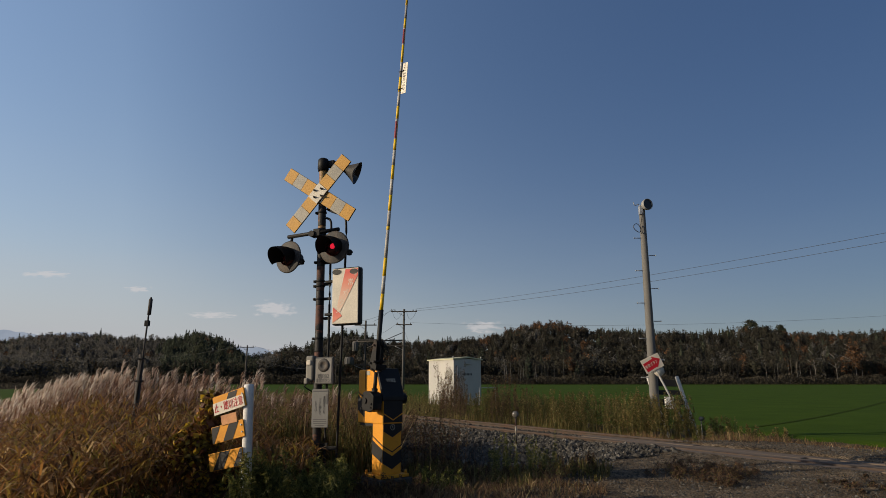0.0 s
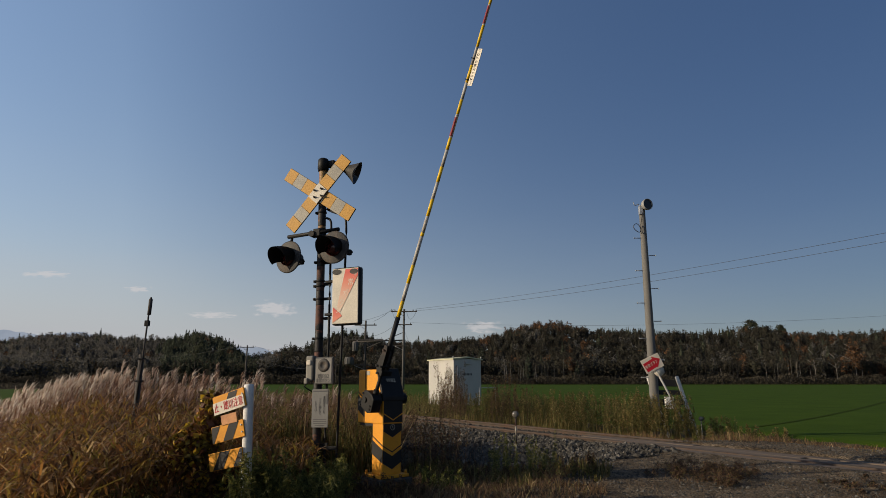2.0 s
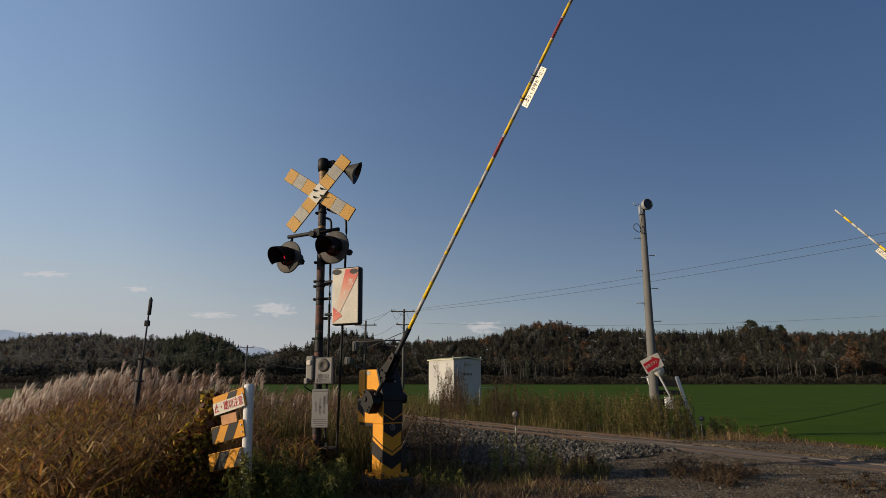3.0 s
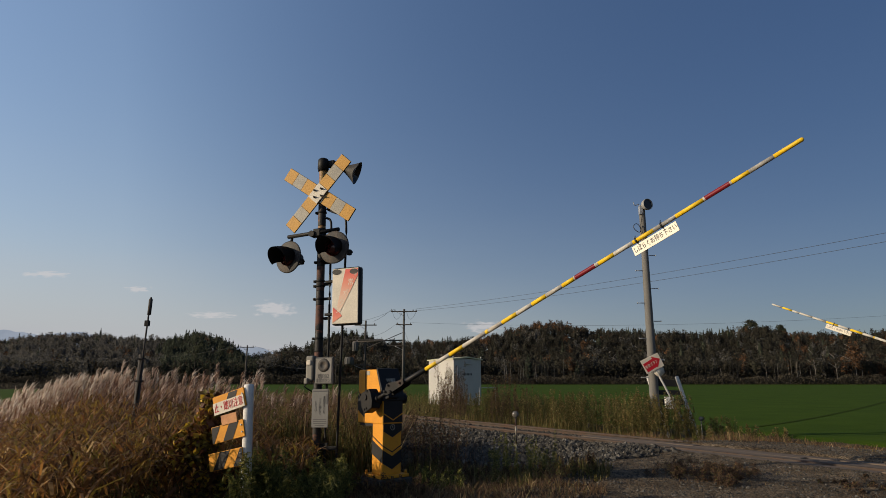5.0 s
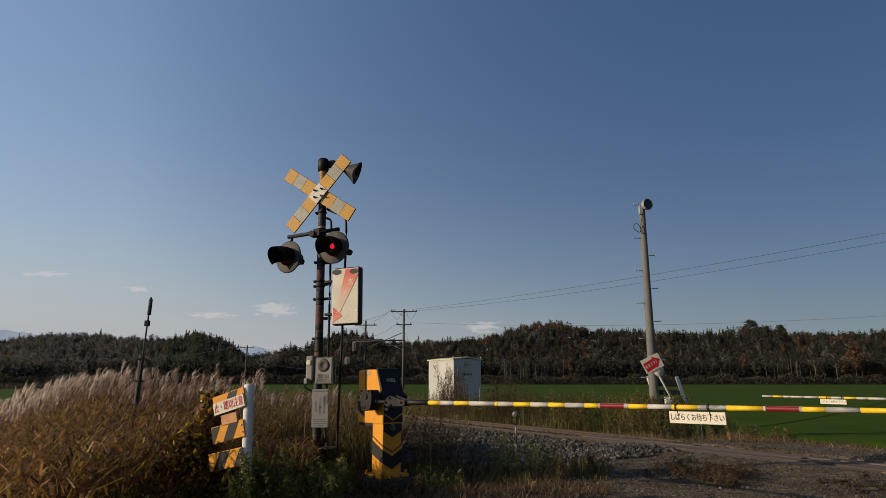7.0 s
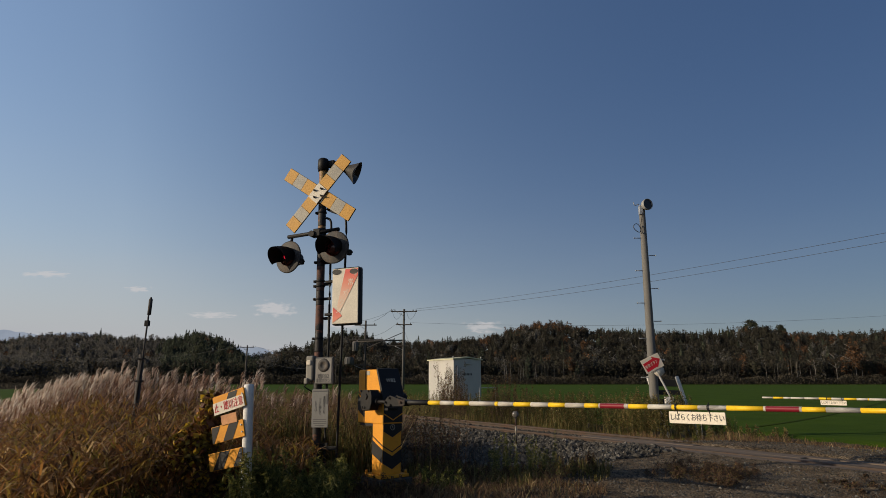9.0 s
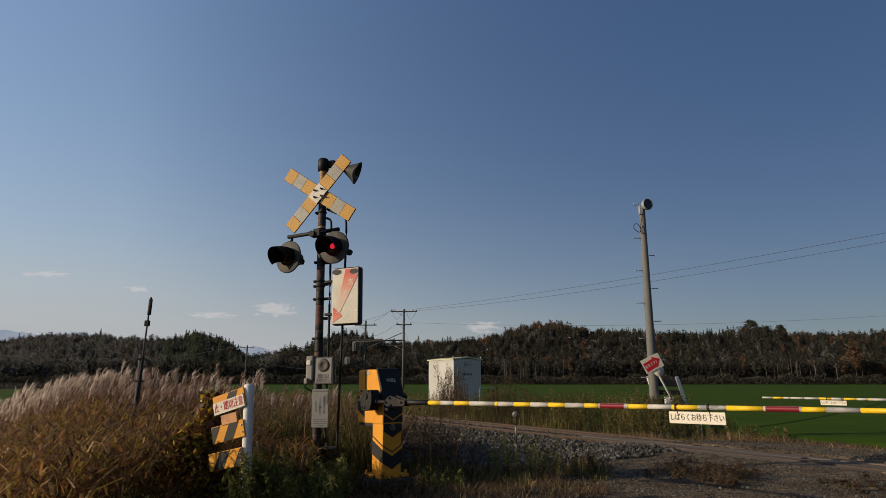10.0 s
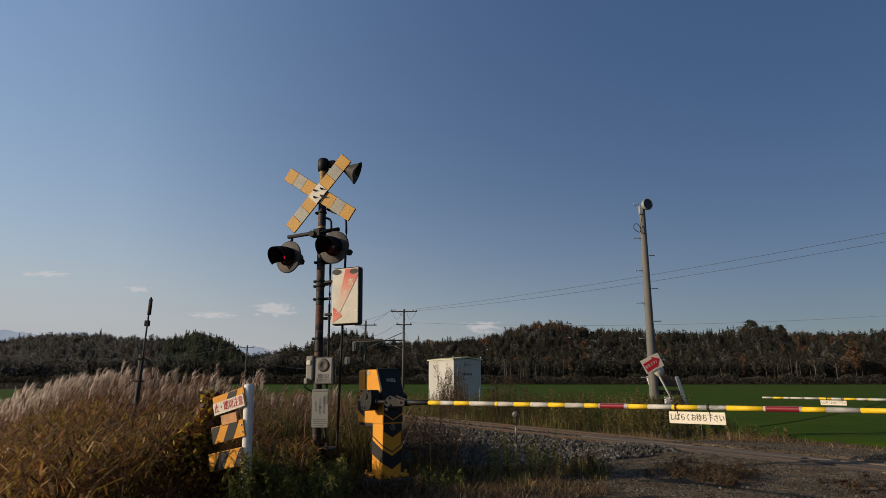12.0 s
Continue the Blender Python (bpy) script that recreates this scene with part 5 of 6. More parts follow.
# brush along the far edge of the field
brush = Cloud()
n = 46000
u = rng.uniform(-1.1, 1.1, n)
y = rng.uniform(217, 224, n)
h = 4.0 * rng.random(n) ** 1.3 * (0.75 + 0.25 * np.sin(u * 37) * np.sin(u * 91 + 1))
brush.cards(np.stack([u * y, y, ground_z(u * y, y) + h], 1), 0.3, rng)
n = 16000
y = rng.uniform(97, 217, n)
u = rng.uniform(-0.9, -0.37, n)
brush.cards(np.stack([u * y, y, ground_z(u * y, y) + 0.5 * rng.random(n)], 1), 0.25, rng)
BRUSH = leaf_mat("dry_brush", [(0.0, (0.036, 0.032, 0.024)), (0.5, (0.05, 0.043, 0.031)), (1.0, (0.066, 0.057, 0.041))], 0.9, 0.3, 0.05)
tagged(brush.build("brush", BRUSH), "dry brown brush along the edge of the wood", "brush", kind="stuff")


def lone_tree(x, y, h, w, leaf, bark, label, n=420, size=0.5, spread=0.42):
    """A tree of its own: tapered trunk, limbs and a crown of many clumps."""
    z = float(ground_z(x, y))
    top = thing("tree", pose(x, y, z), label, "tree", "trees of the wood's edge")
    bm = BM()
    tube(bm, bend([(0, 0, -0.3), (0.1, 0, h * 0.4), (-0.1, 0.1, h * 0.85)], 4), 0.13, 7)
    for k in range(7):
        a = 2.4 * k
        z0 = h * (0.45 + 0.06 * k)
        tube(bm, [(0, 0, z0), (w * 0.4 * math.cos(a), w * 0.4 * math.sin(a), z0 + h * 0.1), (w * 0.75 * math.cos(a), w * 0.75 * math.sin(a), z0 + h * 0.16)], 0.07, 5)
    part("trunk", bm, bark, top)
    c = Cloud()
    c.cards(crown_points(n, np.array([0, 0, h * 0.7]), w, h * spread, rng), size, rng)
    ob = c.build("crown", leaf)
    ob.parent = top


def rise_to(x, y, k):
    """Height of a tree there whose top stands k metres above the eye for each metre of distance."""
    return 1.14 + k * y - float(ground_z(x, y))


lone_tree(201, 400, rise_to(201, 400, 0.1), 6.5, DARK_LEAF, BARK, "tall dark round-headed pine above the wood", 900, 0.6, 0.3)
lone_tree(213, 402, rise_to(213, 402, 0.092), 5.0, WOOD_LEAF, BARK, "bare grey tree above the wood", 400, 0.35, 0.3)
lone_tree(223.5, 402, rise_to(223.5, 402, 0.0945), 4.4, DARK_LEAF, BARK, "slim dark pine above the wood", 600, 0.55, 0.3)
lone_tree(141, 221, 11.5, 2.8, WOOD_LEAF, BIRCH, "pale-trunked birch with thin brown leaves", 160, 0.4)
lone_tree(134, 222, 13.0, 2.6, WOOD_LEAF, BIRCH, "pale-trunked birch with thin brown leaves", 130, 0.4)
lone_tree(148, 221, 15.0, 4.5, RUSSET, BIRCH, "pale-trunked tree with russet leaves", 420, 0.5)
lone_tree(164, 222, 16.5, 5.0, WOOD_LEAF, BARK, "tall brown leafy tree at the edge of the wood", 420, 0.6)
lone_tree(-88, 218, 17.6, 4.0, DARK_LEAF, BARK, "dark spreading pine at the edge of the wood", 420, 0.55)
lone_tree(-79, 218, 15.0, 3.2, DARK_LEAF, BARK, "dark pine at the edge of the wood", 360, 0.5)

# mountains, their distance haze painted in as a pale blue emission
HAZE = bpy.data.materials.new("haze_painted_mountain")
HAZE.use_nodes = True
hn = HAZE.node_tree
hp = hn.nodes["Principled BSDF"]
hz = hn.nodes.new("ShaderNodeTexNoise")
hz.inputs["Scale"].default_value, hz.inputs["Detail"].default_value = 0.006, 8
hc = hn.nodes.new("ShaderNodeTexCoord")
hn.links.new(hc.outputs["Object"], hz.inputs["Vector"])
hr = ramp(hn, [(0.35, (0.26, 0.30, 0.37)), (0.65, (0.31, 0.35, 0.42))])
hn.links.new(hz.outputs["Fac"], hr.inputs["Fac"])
# black base: all the tone is emitted haze colour, none comes from the sun
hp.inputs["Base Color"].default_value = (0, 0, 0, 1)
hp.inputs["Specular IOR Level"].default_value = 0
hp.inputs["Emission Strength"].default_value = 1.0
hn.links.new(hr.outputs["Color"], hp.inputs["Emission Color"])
mx = np.linspace(-3400, -700, 200)


def ridge(x):
    z = np.interp(x, [-3400, -3050, -2850, -2700, -2450, -2250, -2050, -1500, -1200, -1000, -700], [250, 290, 325, 300, 320, 290, 270, 190, 220, 190, 110])
    return z + 11 * np.sin(x * 0.013) + 5 * np.sin(x * 0.037 + 1) + 2 * np.sin(x * 0.08)


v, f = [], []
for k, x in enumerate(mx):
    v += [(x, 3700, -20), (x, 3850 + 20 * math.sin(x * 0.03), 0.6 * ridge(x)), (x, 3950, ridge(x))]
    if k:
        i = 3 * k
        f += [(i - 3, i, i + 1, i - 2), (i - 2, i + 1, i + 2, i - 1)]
tagged(raw("backdrop_mountains", [tuple(map(float, p)) for p in v], f, HAZE, True), "mountain range on the horizon, pale blue haze painted in as glow", "mountains", kind="structure")


# small fair-weather clouds far off: flat cards with sunlight painted in as emission
CLOUD = bpy.data.materials.new("cloud")
CLOUD.use_nodes = True
cn, cl = CLOUD.node_tree.nodes, CLOUD.node_tree.links
cn.remove(cn["Principled BSDF"])
cc = cn.new("ShaderNodeTexCoord")
cz = cn.new("ShaderNodeTexNoise")
cz.inputs["Scale"].default_value, cz.inputs["Detail"].default_value, cz.inputs["Roughness"].default_value = 2.9, 7, 0.58
oi = cn.new("ShaderNodeObjectInfo")
sh = cn.new("ShaderNodeVectorMath")
sh.operation = "MULTIPLY_ADD"
sh.inputs[1].default_value = (1, 1, 1)
cl.new(cc.outputs["Object"], sh.inputs[0])
cl.new(oi.outputs["Location"], sh.inputs[2])
cl.new(sh.outputs["Vector"], cz.inputs["Vector"])
ln = cn.new("ShaderNodeVectorMath")
ln.operation = "LENGTH"
cl.new(cc.outputs["Object"], ln.inputs[0])


def cmath(op, a, b):
    k = cn.new("ShaderNodeMath")
    k.operation = op
    for i, val in enumerate((a, b)):
        if hasattr(val, "links"):
            cl.new(val, k.inputs[i])
        else:
            k.inputs[i].default_value = val
    return k.outputs["Value"]


body = cmath("SUBTRACT", cmath("ADD", cmath("MULTIPLY", cz.outputs["Fac"], 2.0), -0.22), cmath("MULTIPLY", ln.outputs["Value"], 1.05))
dens = cn.new("ShaderNodeMapRange")
dens.inputs["From Min"].default_value, dens.inputs["From Max"].default_value = 0.15, 0.5
dens.inputs["To Max"].default_value = 0.6
cl.new(body, dens.inputs["Value"])
# a steady glow in place of sunlight on the cloud
em = cn.new("ShaderNodeEmission")
em.inputs["Color"].default_value = (0.62, 0.59, 0.59, 1)
tr = cn.new("ShaderNodeBsdfTransparent")
cm = cn.new("ShaderNodeMixShader")
cl.new(dens.outputs["Result"], cm.inputs["Fac"])
cl.new(tr.outputs["BSDF"], cm.inputs[1])
cl.new(em.outputs["Emission"], cm.inputs[2])
cl.new(cm.outputs["Shader"], cn["Material Output"].inputs["Surface"])
cloud_data = bpy.data.meshes.new("cloud")
cloud_data.from_pydata([(-1, 0, -1), (1, 0, -1), (1, 0, 1), (-1, 0, 1)], [], [(0, 1, 2, 3)])
cloud_data.materials.append(CLOUD)
for x, z, a, b in ((-1010, 425, 210, 75), (230, 318, 190, 55), (-1830, 545, 130, 30), (-2400, 636, 220, 35), (-1370, 390, 230, 32), (-600, 330, 200, 40), (-2250, 250, 260, 30)):
    o = new("backdrop_cloud", cloud_data)
    o.matrix_basis = Matrix.Translation((x, 3600, z)) @ Matrix.Diagonal((a, 1, b, 1))
    tagged(o, "small pale cloud card low in the sky, its sunlit tone emitted", "cloud", kind="structure")


# ---- grasses, reeds and weeds ----
def blades(c, p, h, w, lean, ang, droop=0.0):
    """Bent tapering blades: bases p, lengths h, widths w, leaning by lean towards ang and drooping at the tip."""
    n = len(p)
    h, w, lean, ang, droop = (np.broadcast_to(a, (n,)).astype(float) for a in (h, w, lean, ang, droop))
    d = np.stack([np.cos(ang), np.sin(ang), np.zeros(n)], 1)
    turn = ang + rng.uniform(0.6, 2.5, n)
    side = np.stack([np.cos(turn), np.sin(turn), np.zeros(n)], 1)
    rows = []
    for u, k in ((0.0, 0.8), (0.4, 1.0), (0.75, 0.65)):
        mid = p + d * (lean * h * u ** 1.6)[:, None]
        mid[:, 2] += h * (u - droop * u ** 2.5)
        rows += [mid - side * (w * k / 2)[:, None], mid + side * (w * k / 2)[:, None]]
    tip = p + d * (lean * h)[:, None]
    tip[:, 2] += h * (1 - droop)
    v = np.stack(rows + [tip], 1)
    i = np.arange(n)[:, None] * 7
    c.add(v, np.concatenate([i + [[a, b, e]] for a, b, e in ((0, 1, 3), (0, 3, 2), (2, 3, 5), (2, 5, 4), (4, 5, 6))]))


def weeds(stems, leaves, p, h, reach, n, size, narrow=0.35):
    """Upright weeds: a stem each, with leaves or seed heads set all along it."""
    k = len(p)
    h = np.broadcast_to(h, (k,))
    ang = rng.uniform(0, 2 * np.pi, k)
    lean = rng.uniform(0.02, 0.2, k)
    blades(stems, p, h, 0.008, lean, ang)
    u = rng.uniform(0.25, 1.0, (k, n)) ** 0.8
    a = rng.uniform(0, 2 * np.pi, (k, n))
    r = reach * (1.15 - u) * rng.uniform(0.2, 1.0, (k, n)) * h[:, None]
    q = np.stack([p[:, None, 0] + np.cos(ang)[:, None] * (lean * h)[:, None] * u ** 1.6 + r * np.cos(a),
                  p[:, None, 1] + np.sin(ang)[:, None] * (lean * h)[:, None] * u ** 1.6 + r * np.sin(a),
                  p[:, None, 2] + h[:, None] * u * rng.uniform(0.93, 1.05, (k, n)) + r * 0.3], 2).reshape(-1, 3)
    leaves.cards(q, size, rng, narrow)


def spots(n, x0, x1, y0, y1, want=None):
    x, y = rng.uniform(x0, x1, n), rng.uniform(y0, y1, n)
    if want is not None:
        k = want(x, y)
        x, y = x[k], y[k]
    return np.stack([x, y, ground_z(x, y) - 0.02], 1)


def track_spots(n, s0, s1, t0, t1):
    x, y, _ = on_track(rng.uniform(s0, s1, n), rng.uniform(t0, t1, n))
    return np.stack([x, y, ground_z(x, y) - 0.02], 1)


REED = leaf_mat("reed_leaves", [(0.0, (0.055, 0.029, 0.012)), (0.25, (0.16, 0.08, 0.03)), (0.5, (0.24, 0.125, 0.047)), (0.62, (0.18, 0.14, 0.026)), (0.78, (0.35, 0.215, 0.044)), (0.9, (0.19, 0.07, 0.028)), (1.0, (0.5, 0.36, 0.18))], 0.6, 0.5)
PLUME = leaf_mat("reed_plumes", [(0.0, (0.36, 0.27, 0.21)), (0.5, (0.55, 0.46, 0.38)), (1.0, (0.74, 0.68, 0.60))], 0.8, 0.45)
PALE_PLUME = leaf_mat("pale_plumes", [(0.0, (0.26, 0.17, 0.13)), (0.5, (0.42, 0.31, 0.25)), (1.0, (0.6, 0.5, 0.42))], 0.8, 0.45)
BROWN_PLUME = leaf_mat("brown_plumes", [(0.0, (0.12, 0.065, 0.045)), (0.5, (0.22, 0.13, 0.09)), (1.0, (0.32, 0.21, 0.15))], 0.8, 0.4)
DRY = leaf_mat("dry_grass", [(0.0, (0.06, 0.032, 0.019)), (0.35, (0.15, 0.085, 0.046)), (0.7, (0.24, 0.15, 0.075)), (0.88, (0.13, 0.115, 0.035)), (1.0, (0.38, 0.28, 0.15))], 0.7, 0.4)
DARK_WEED = leaf_mat("withered_weeds", [(0.0, (0.03, 0.02, 0.014)), (0.4, (0.068, 0.042, 0.027)), (0.75, (0.125, 0.07, 0.04)), (0.9, (0.065, 0.07, 0.022)), (1.0, (0.21, 0.135, 0.07))], 0.8, 0.35)
GREEN = leaf_mat("green_weeds", [(0.0, (0.05, 0.058, 0.016)), (0.4, (0.11, 0.12, 0.03)), (0.75, (0.18, 0.175, 0.045)), (1.0, (0.34, 0.3, 0.1))], 0.6, 0.55)
VERGE = leaf_mat("verge_grass", [(0.0, (0.045, 0.045, 0.015)), (0.35, (0.095, 0.095, 0.026)), (0.65, (0.17, 0.145, 0.045)), (0.85, (0.15, 0.085, 0.034)), (1.0, (0.34, 0.27, 0.12))], 0.7, 0.42)
VINE = leaf_mat("vine_leaves", [(0.0, (0.06, 0.025, 0.014)), (0.35, (0.13, 0.055, 0.022)), (0.55, (0.10, 0.085, 0.02)), (0.75, (0.26, 0.17, 0.025)), (0.9, (0.48, 0.32, 0.03)), (1.0, (0.3, 0.09, 0.03))], 0.6, 0.3)


def reed_top(x, y):
    """Height that the reed bed reaches: tallest along its back, lower towards the road and where the ground drops away."""
    row = np.interp(x / y, [-0.76, -0.715, -0.66, -0.606, -0.55, -0.487, -0.414, -0.33, -0.30, -0.1], [-0.055, -0.036, -0.01, 0.006, 0.013, 0.012, 0.008, 0.003, -0.016, -0.018])
    return 1.14 + (row - 0.0125 * np.clip(11.5 - y, 0, 9)) * y


def reed_bed(x, y):
    return (x / y > -0.80) & (x < -1.15 - 0.12 * (y - 5)) & ((y > 6.3) | (x < -2.45))


reed = Cloud()
p = spots(40000, -11, -1, 4.3, 13.0, reed_bed)
h = np.clip(reed_top(p[:, 0], p[:, 1]) - p[:, 2], 0.25, 1.9)
start = rng.random(len(p)) ** 0.7 * 0.72
q = p.copy()
q[:, 2] += start * h
blades(reed, q, np.minimum((1 - start) * h * rng.uniform(0.6, 1.0, len(p)), 0.75), 0.009 + 0.026 * rng.random(len(p)) ** 2, rng.uniform(0.3, 1.5, len(p)), rng.uniform(0, 6.3, len(p)), rng.uniform(0.2, 1.1, len(p)))
p = spots(7000, -7.5, -1.3, 4.4, 8.8, lambda x, y: reed_bed(x, y) & (x < -1.9))
h = np.clip(reed_top(p[:, 0], p[:, 1]) - p[:, 2], 0.25, 1.9)
p[:, 2] += h * rng.uniform(0.35, 0.95, len(p))
blades(reed, p, rng.uniform(0.12, 0.34, len(p)), rng.uniform(0.011, 0.021, len(p)), rng.uniform(0.7, 1.7, len(p)), rng.uniform(0, 6.3, len(p)), rng.uniform(0.6, 1.4, len(p)))
tagged(reed.build("reeds", REED), "tall brown and yellow autumn reeds beside the road", "reeds", kind="stuff")


def plumes(name, p, top, material, label, strands=15, length=0.26):
    """Feathery heads on thin stalks, all blown the same way."""
    c = Cloud()
    n = len(p)
    lean = rng.normal(0.1, 0.13, n)
    blades(c, p, top, 0.006, lean, 0.2, 0.0)
    q = np.repeat(p + np.stack([lean * top, 0 * top, top * 0.86], 1), strands, 0)
    m = len(q)
    q[:, 2] += rng.uniform(0, 0.14, m)
    q[:, 0] += rng.normal(0, 0.008, m)
    blades(c, q, rng.uniform(0.4, 1.0, m) * length, rng.uniform(0.007, 0.014, m), rng.uniform(0.1, 0.75, m), rng.normal(0.25, 0.5, m), rng.uniform(0.1, 0.55, m))
    tagged(c.build(name, material), label, "reed plumes", kind="stuff")


p = spots(5200, -10, -2.6, 8.0, 12.6, lambda x, y: (x / y > -0.77) & (x / y < -0.3) & (rng.random(len(x)) < np.where(x / y < -0.53, 0.5, 0.07)))
p = p[(p[:, 1] > 11.0) | ((p[:, 0] / p[:, 1] < -0.6) & (p[:, 1] > 10.2))]
p = p[np.sin(p[:, 0] * 7.3 + 2.1 * np.sin(p[:, 1] * 5.1)) > -0.55]
plumes("silver_plumes", p, reed_top(p[:, 0], p[:, 1]) - p[:, 2] + rng.normal(-0.04, 0.09, len(p)), PLUME, "silvery white feathery plumes above the reeds", 24, 0.24)
p = spots(520, -8, -1.6, 8.0, 12, lambda x, y: reed_bed(x, y) & (x / y > -0.74))
plumes("brown_plumes", p, np.clip(reed_top(p[:, 0], p[:, 1]) - p[:, 2] + rng.normal(-0.08, 0.1, len(p)), 0.3, 2), BROWN_PLUME, "pinkish brown feathery heads among the reeds", 12, 0.2)
p = spots(330, -7.5, -2.0, 9.2, 12.2, lambda x, y: reed_bed(x, y) & (x / y > -0.72))
plumes("pale_plumes", p, np.clip(reed_top(p[:, 0], p[:, 1]) - p[:, 2] + rng.normal(-0.1, 0.13, len(p)), 0.3, 2), PALE_PLUME, "pale pinkish feathery heads among the reeds", 16, 0.17)

# brown grass behind the signal and along the near side of the track
dry = Cloud()


def dry_patch(p, h, w=(0.006, 0.012), lean=0.6):
    blades(dry, p, h, rng.uniform(*w, len(p)), rng.uniform(0.05, lean, len(p)), rng.uniform(0, 6.3, len(p)), rng.uniform(0, 0.35, len(p)))


p = spots(15000, -4.5, -0.2, 7.9, 13.5, lambda x, y: (x > -0.34 * y) & (x < -0.06 * y - 0.1))
dry_patch(p, rng.uniform(0.4, 1.12, len(p)))
p = spots(5000, -0.6, 2.0, 7.6, 11.0, lambda x, y: (road_edge(*track_st(x, y)) < -0.1) & (track_st(x, y)[0] < -2.0))
dry_patch(p, rng.uniform(0.04, 0.22, len(p)), (0.005, 0.009), 1.0)
p = spots(9000, -1.6, 1.7, 5.6, 7.6, lambda x, y: (x < 1.45 + 0.3 * np.sin(3 * y)) & (x > -1.2))
dry_patch(p, rng.uniform(0.03, 0.17, len(p)), (0.004, 0.008), 1.4)
p = spots(3500, 2.0, 6.5, 5.9, 8.4, lambda x, y: np.sin(x * 2.3 + 0.7) * np.sin(y * 3.1 + x) > 0.25)
dry_patch(p, rng.uniform(0.02, 0.09, len(p)), (0.004, 0.008), 1.4)
p = track_spots(5000, 1.7, 5.6, -3.6, 6)
dry_patch(p, rng.uniform(0.03, 0.2, len(p)) * (0.5 + 0.5 * np.sin(p[:, 0] * 2) ** 2), (0.005, 0.01), 1.2)
p = track_spots(6500, 1.75, 4.4, -3.6, 0.2)
dry_patch(p, rng.uniform(0.04, 0.32, len(p)) * (0.5 + 0.5 * np.sin(p[:, 0] * 3.1) ** 2), (0.006, 0.011), 0.8)
p = track_spots(1100, -2.8, -1.5, -14, -2.2)
dry_patch(p, rng.uniform(0.05, 0.25, len(p)), (0.005, 0.009), 1.0)
tagged(dry.build("dry_grass", DRY), "dry tan and brown grass along the track and road", "grass", kind="stuff")

# withered dark weeds round the machine and before the ballast
ws, wl = Cloud(), Cloud()
p = spots(48, -0.45, 0.3, 7.7, 9.4)
weeds(ws, wl, p, rng.uniform(0.5, 1.0, len(p)), 0.16, 90, 0.013, 0.5)
p = spots(110, -2.6, -0.5, 8.0, 10.5, lambda x, y: x > -0.3 * y)
weeds(ws, wl, p, rng.uniform(0.5, 1.05, len(p)), 0.15, 80, 0.013, 0.5)
p = spots(70, 0.2, 2.1, 8.0, 9.4)
weeds(ws, wl, p, rng.uniform(0.1, 0.3, len(p)), 0.3, 60, 0.014, 0.5)
p = spots(330, 2.5, 4.3, 6.9, 8.9, lambda x, y: ((x - 3.2) / (0.45 + 0.25 * np.sin(5 * y))) ** 2 + ((y - 7.8) / 0.8) ** 2 < 1)
weeds(ws, wl, p, rng.uniform(0.05, 0.2, len(p)), 0.8, 90, 0.012, 0.4)
p = spots(26, 4.2, 6.0, 6.6, 7.4)
weeds(ws, wl, p, rng.uniform(0.05, 0.13, len(p)), 0.8, 70, 0.014, 0.5)
p = spots(70, -0.1, 0.75, 18, 21)
weeds(ws, wl, p, rng.uniform(0.7, 1.85, len(p)), 0.12, 110, 0.02, 0.5)
p = spots(40, 1.4, 2.4, 17, 20)
weeds(ws, wl, p, rng.uniform(0.7, 1.6, len(p)), 0.14, 110, 0.02, 0.5)
p = spots(90, -1.9, 0.1, 6.35, 6.95, lambda x, y: (x > -1.85) & (x < -0.15))
weeds(ws, wl, p, rng.uniform(0.07, 0.24, len(p)), 0.5, 60, 0.015, 0.4)
wl.build("withered_weed_leaves", DARK_WEED)
tagged(bpy.data.objects["withered_weed_leaves"], "withered dark brown weeds round the barrier and ballast", "weeds", kind="stuff")
tagged(ws.build("weed_stems", DARK_WEED), "thin brown stalks of the withered weeds", "weeds", kind="stuff")

# green leafy weeds at the foot of the posts
gs_, gl = Cloud(), Cloud()
p = spots(150, -1.72, -0.95, 5.3, 6.9)
weeds(gs_, gl, p, rng.uniform(0.15, 0.42, len(p)), 0.45, 60, 0.028, 0.22)
p = spots(60, -1.9, -1.5, 5.1, 5.9, lambda x, y: x > -1.72)
weeds(gs_, gl, p, rng.uniform(0.3, 0.62, len(p)), 0.3, 60, 0.028, 0.22)
p = spots(60, -4.2, -1.9, 4.5, 6.0)
weeds(gs_, gl, p, rng.uniform(0.12, 0.35, len(p)), 0.5, 50, 0.03, 0.25)
p = spots(40, 0.7, 1.7, 9.0, 10.3)
weeds(gs_, gl, p, rng.uniform(0.3, 0.75, len(p)), 0.14, 50, 0.026, 0.2)
p = spots(25, -0.3, 0.2, 7.0, 7.8)
weeds(gs_, gl, p, rng.uniform(0.1, 0.25, len(p)), 0.5, 40, 0.024, 0.25)
p = track_spots(45, 2.2, 3.8, -3.3, -0.3)
weeds(gs_, gl, p, rng.uniform(0.08, 0.25, len(p)), 0.6, 60, 0.026, 0.4)
tagged(gl.build("green_weeds", GREEN), "low green leafy weeds at the foot of the posts", "weeds", kind="stuff")
tagged(gs_.build("green_stems", GREEN), "green stalks of the leafy weeds", "weeds", kind="stuff")

# verge beyond the rails
vg, vl = Cloud(), Cloud()


def verge(p, h):
    blades(vg, p, h, rng.uniform(0.007, 0.014, len(p)), rng.uniform(0.05, 0.5, len(p)), rng.uniform(0, 6.3, len(p)), rng.uniform(0, 0.3, len(p)))


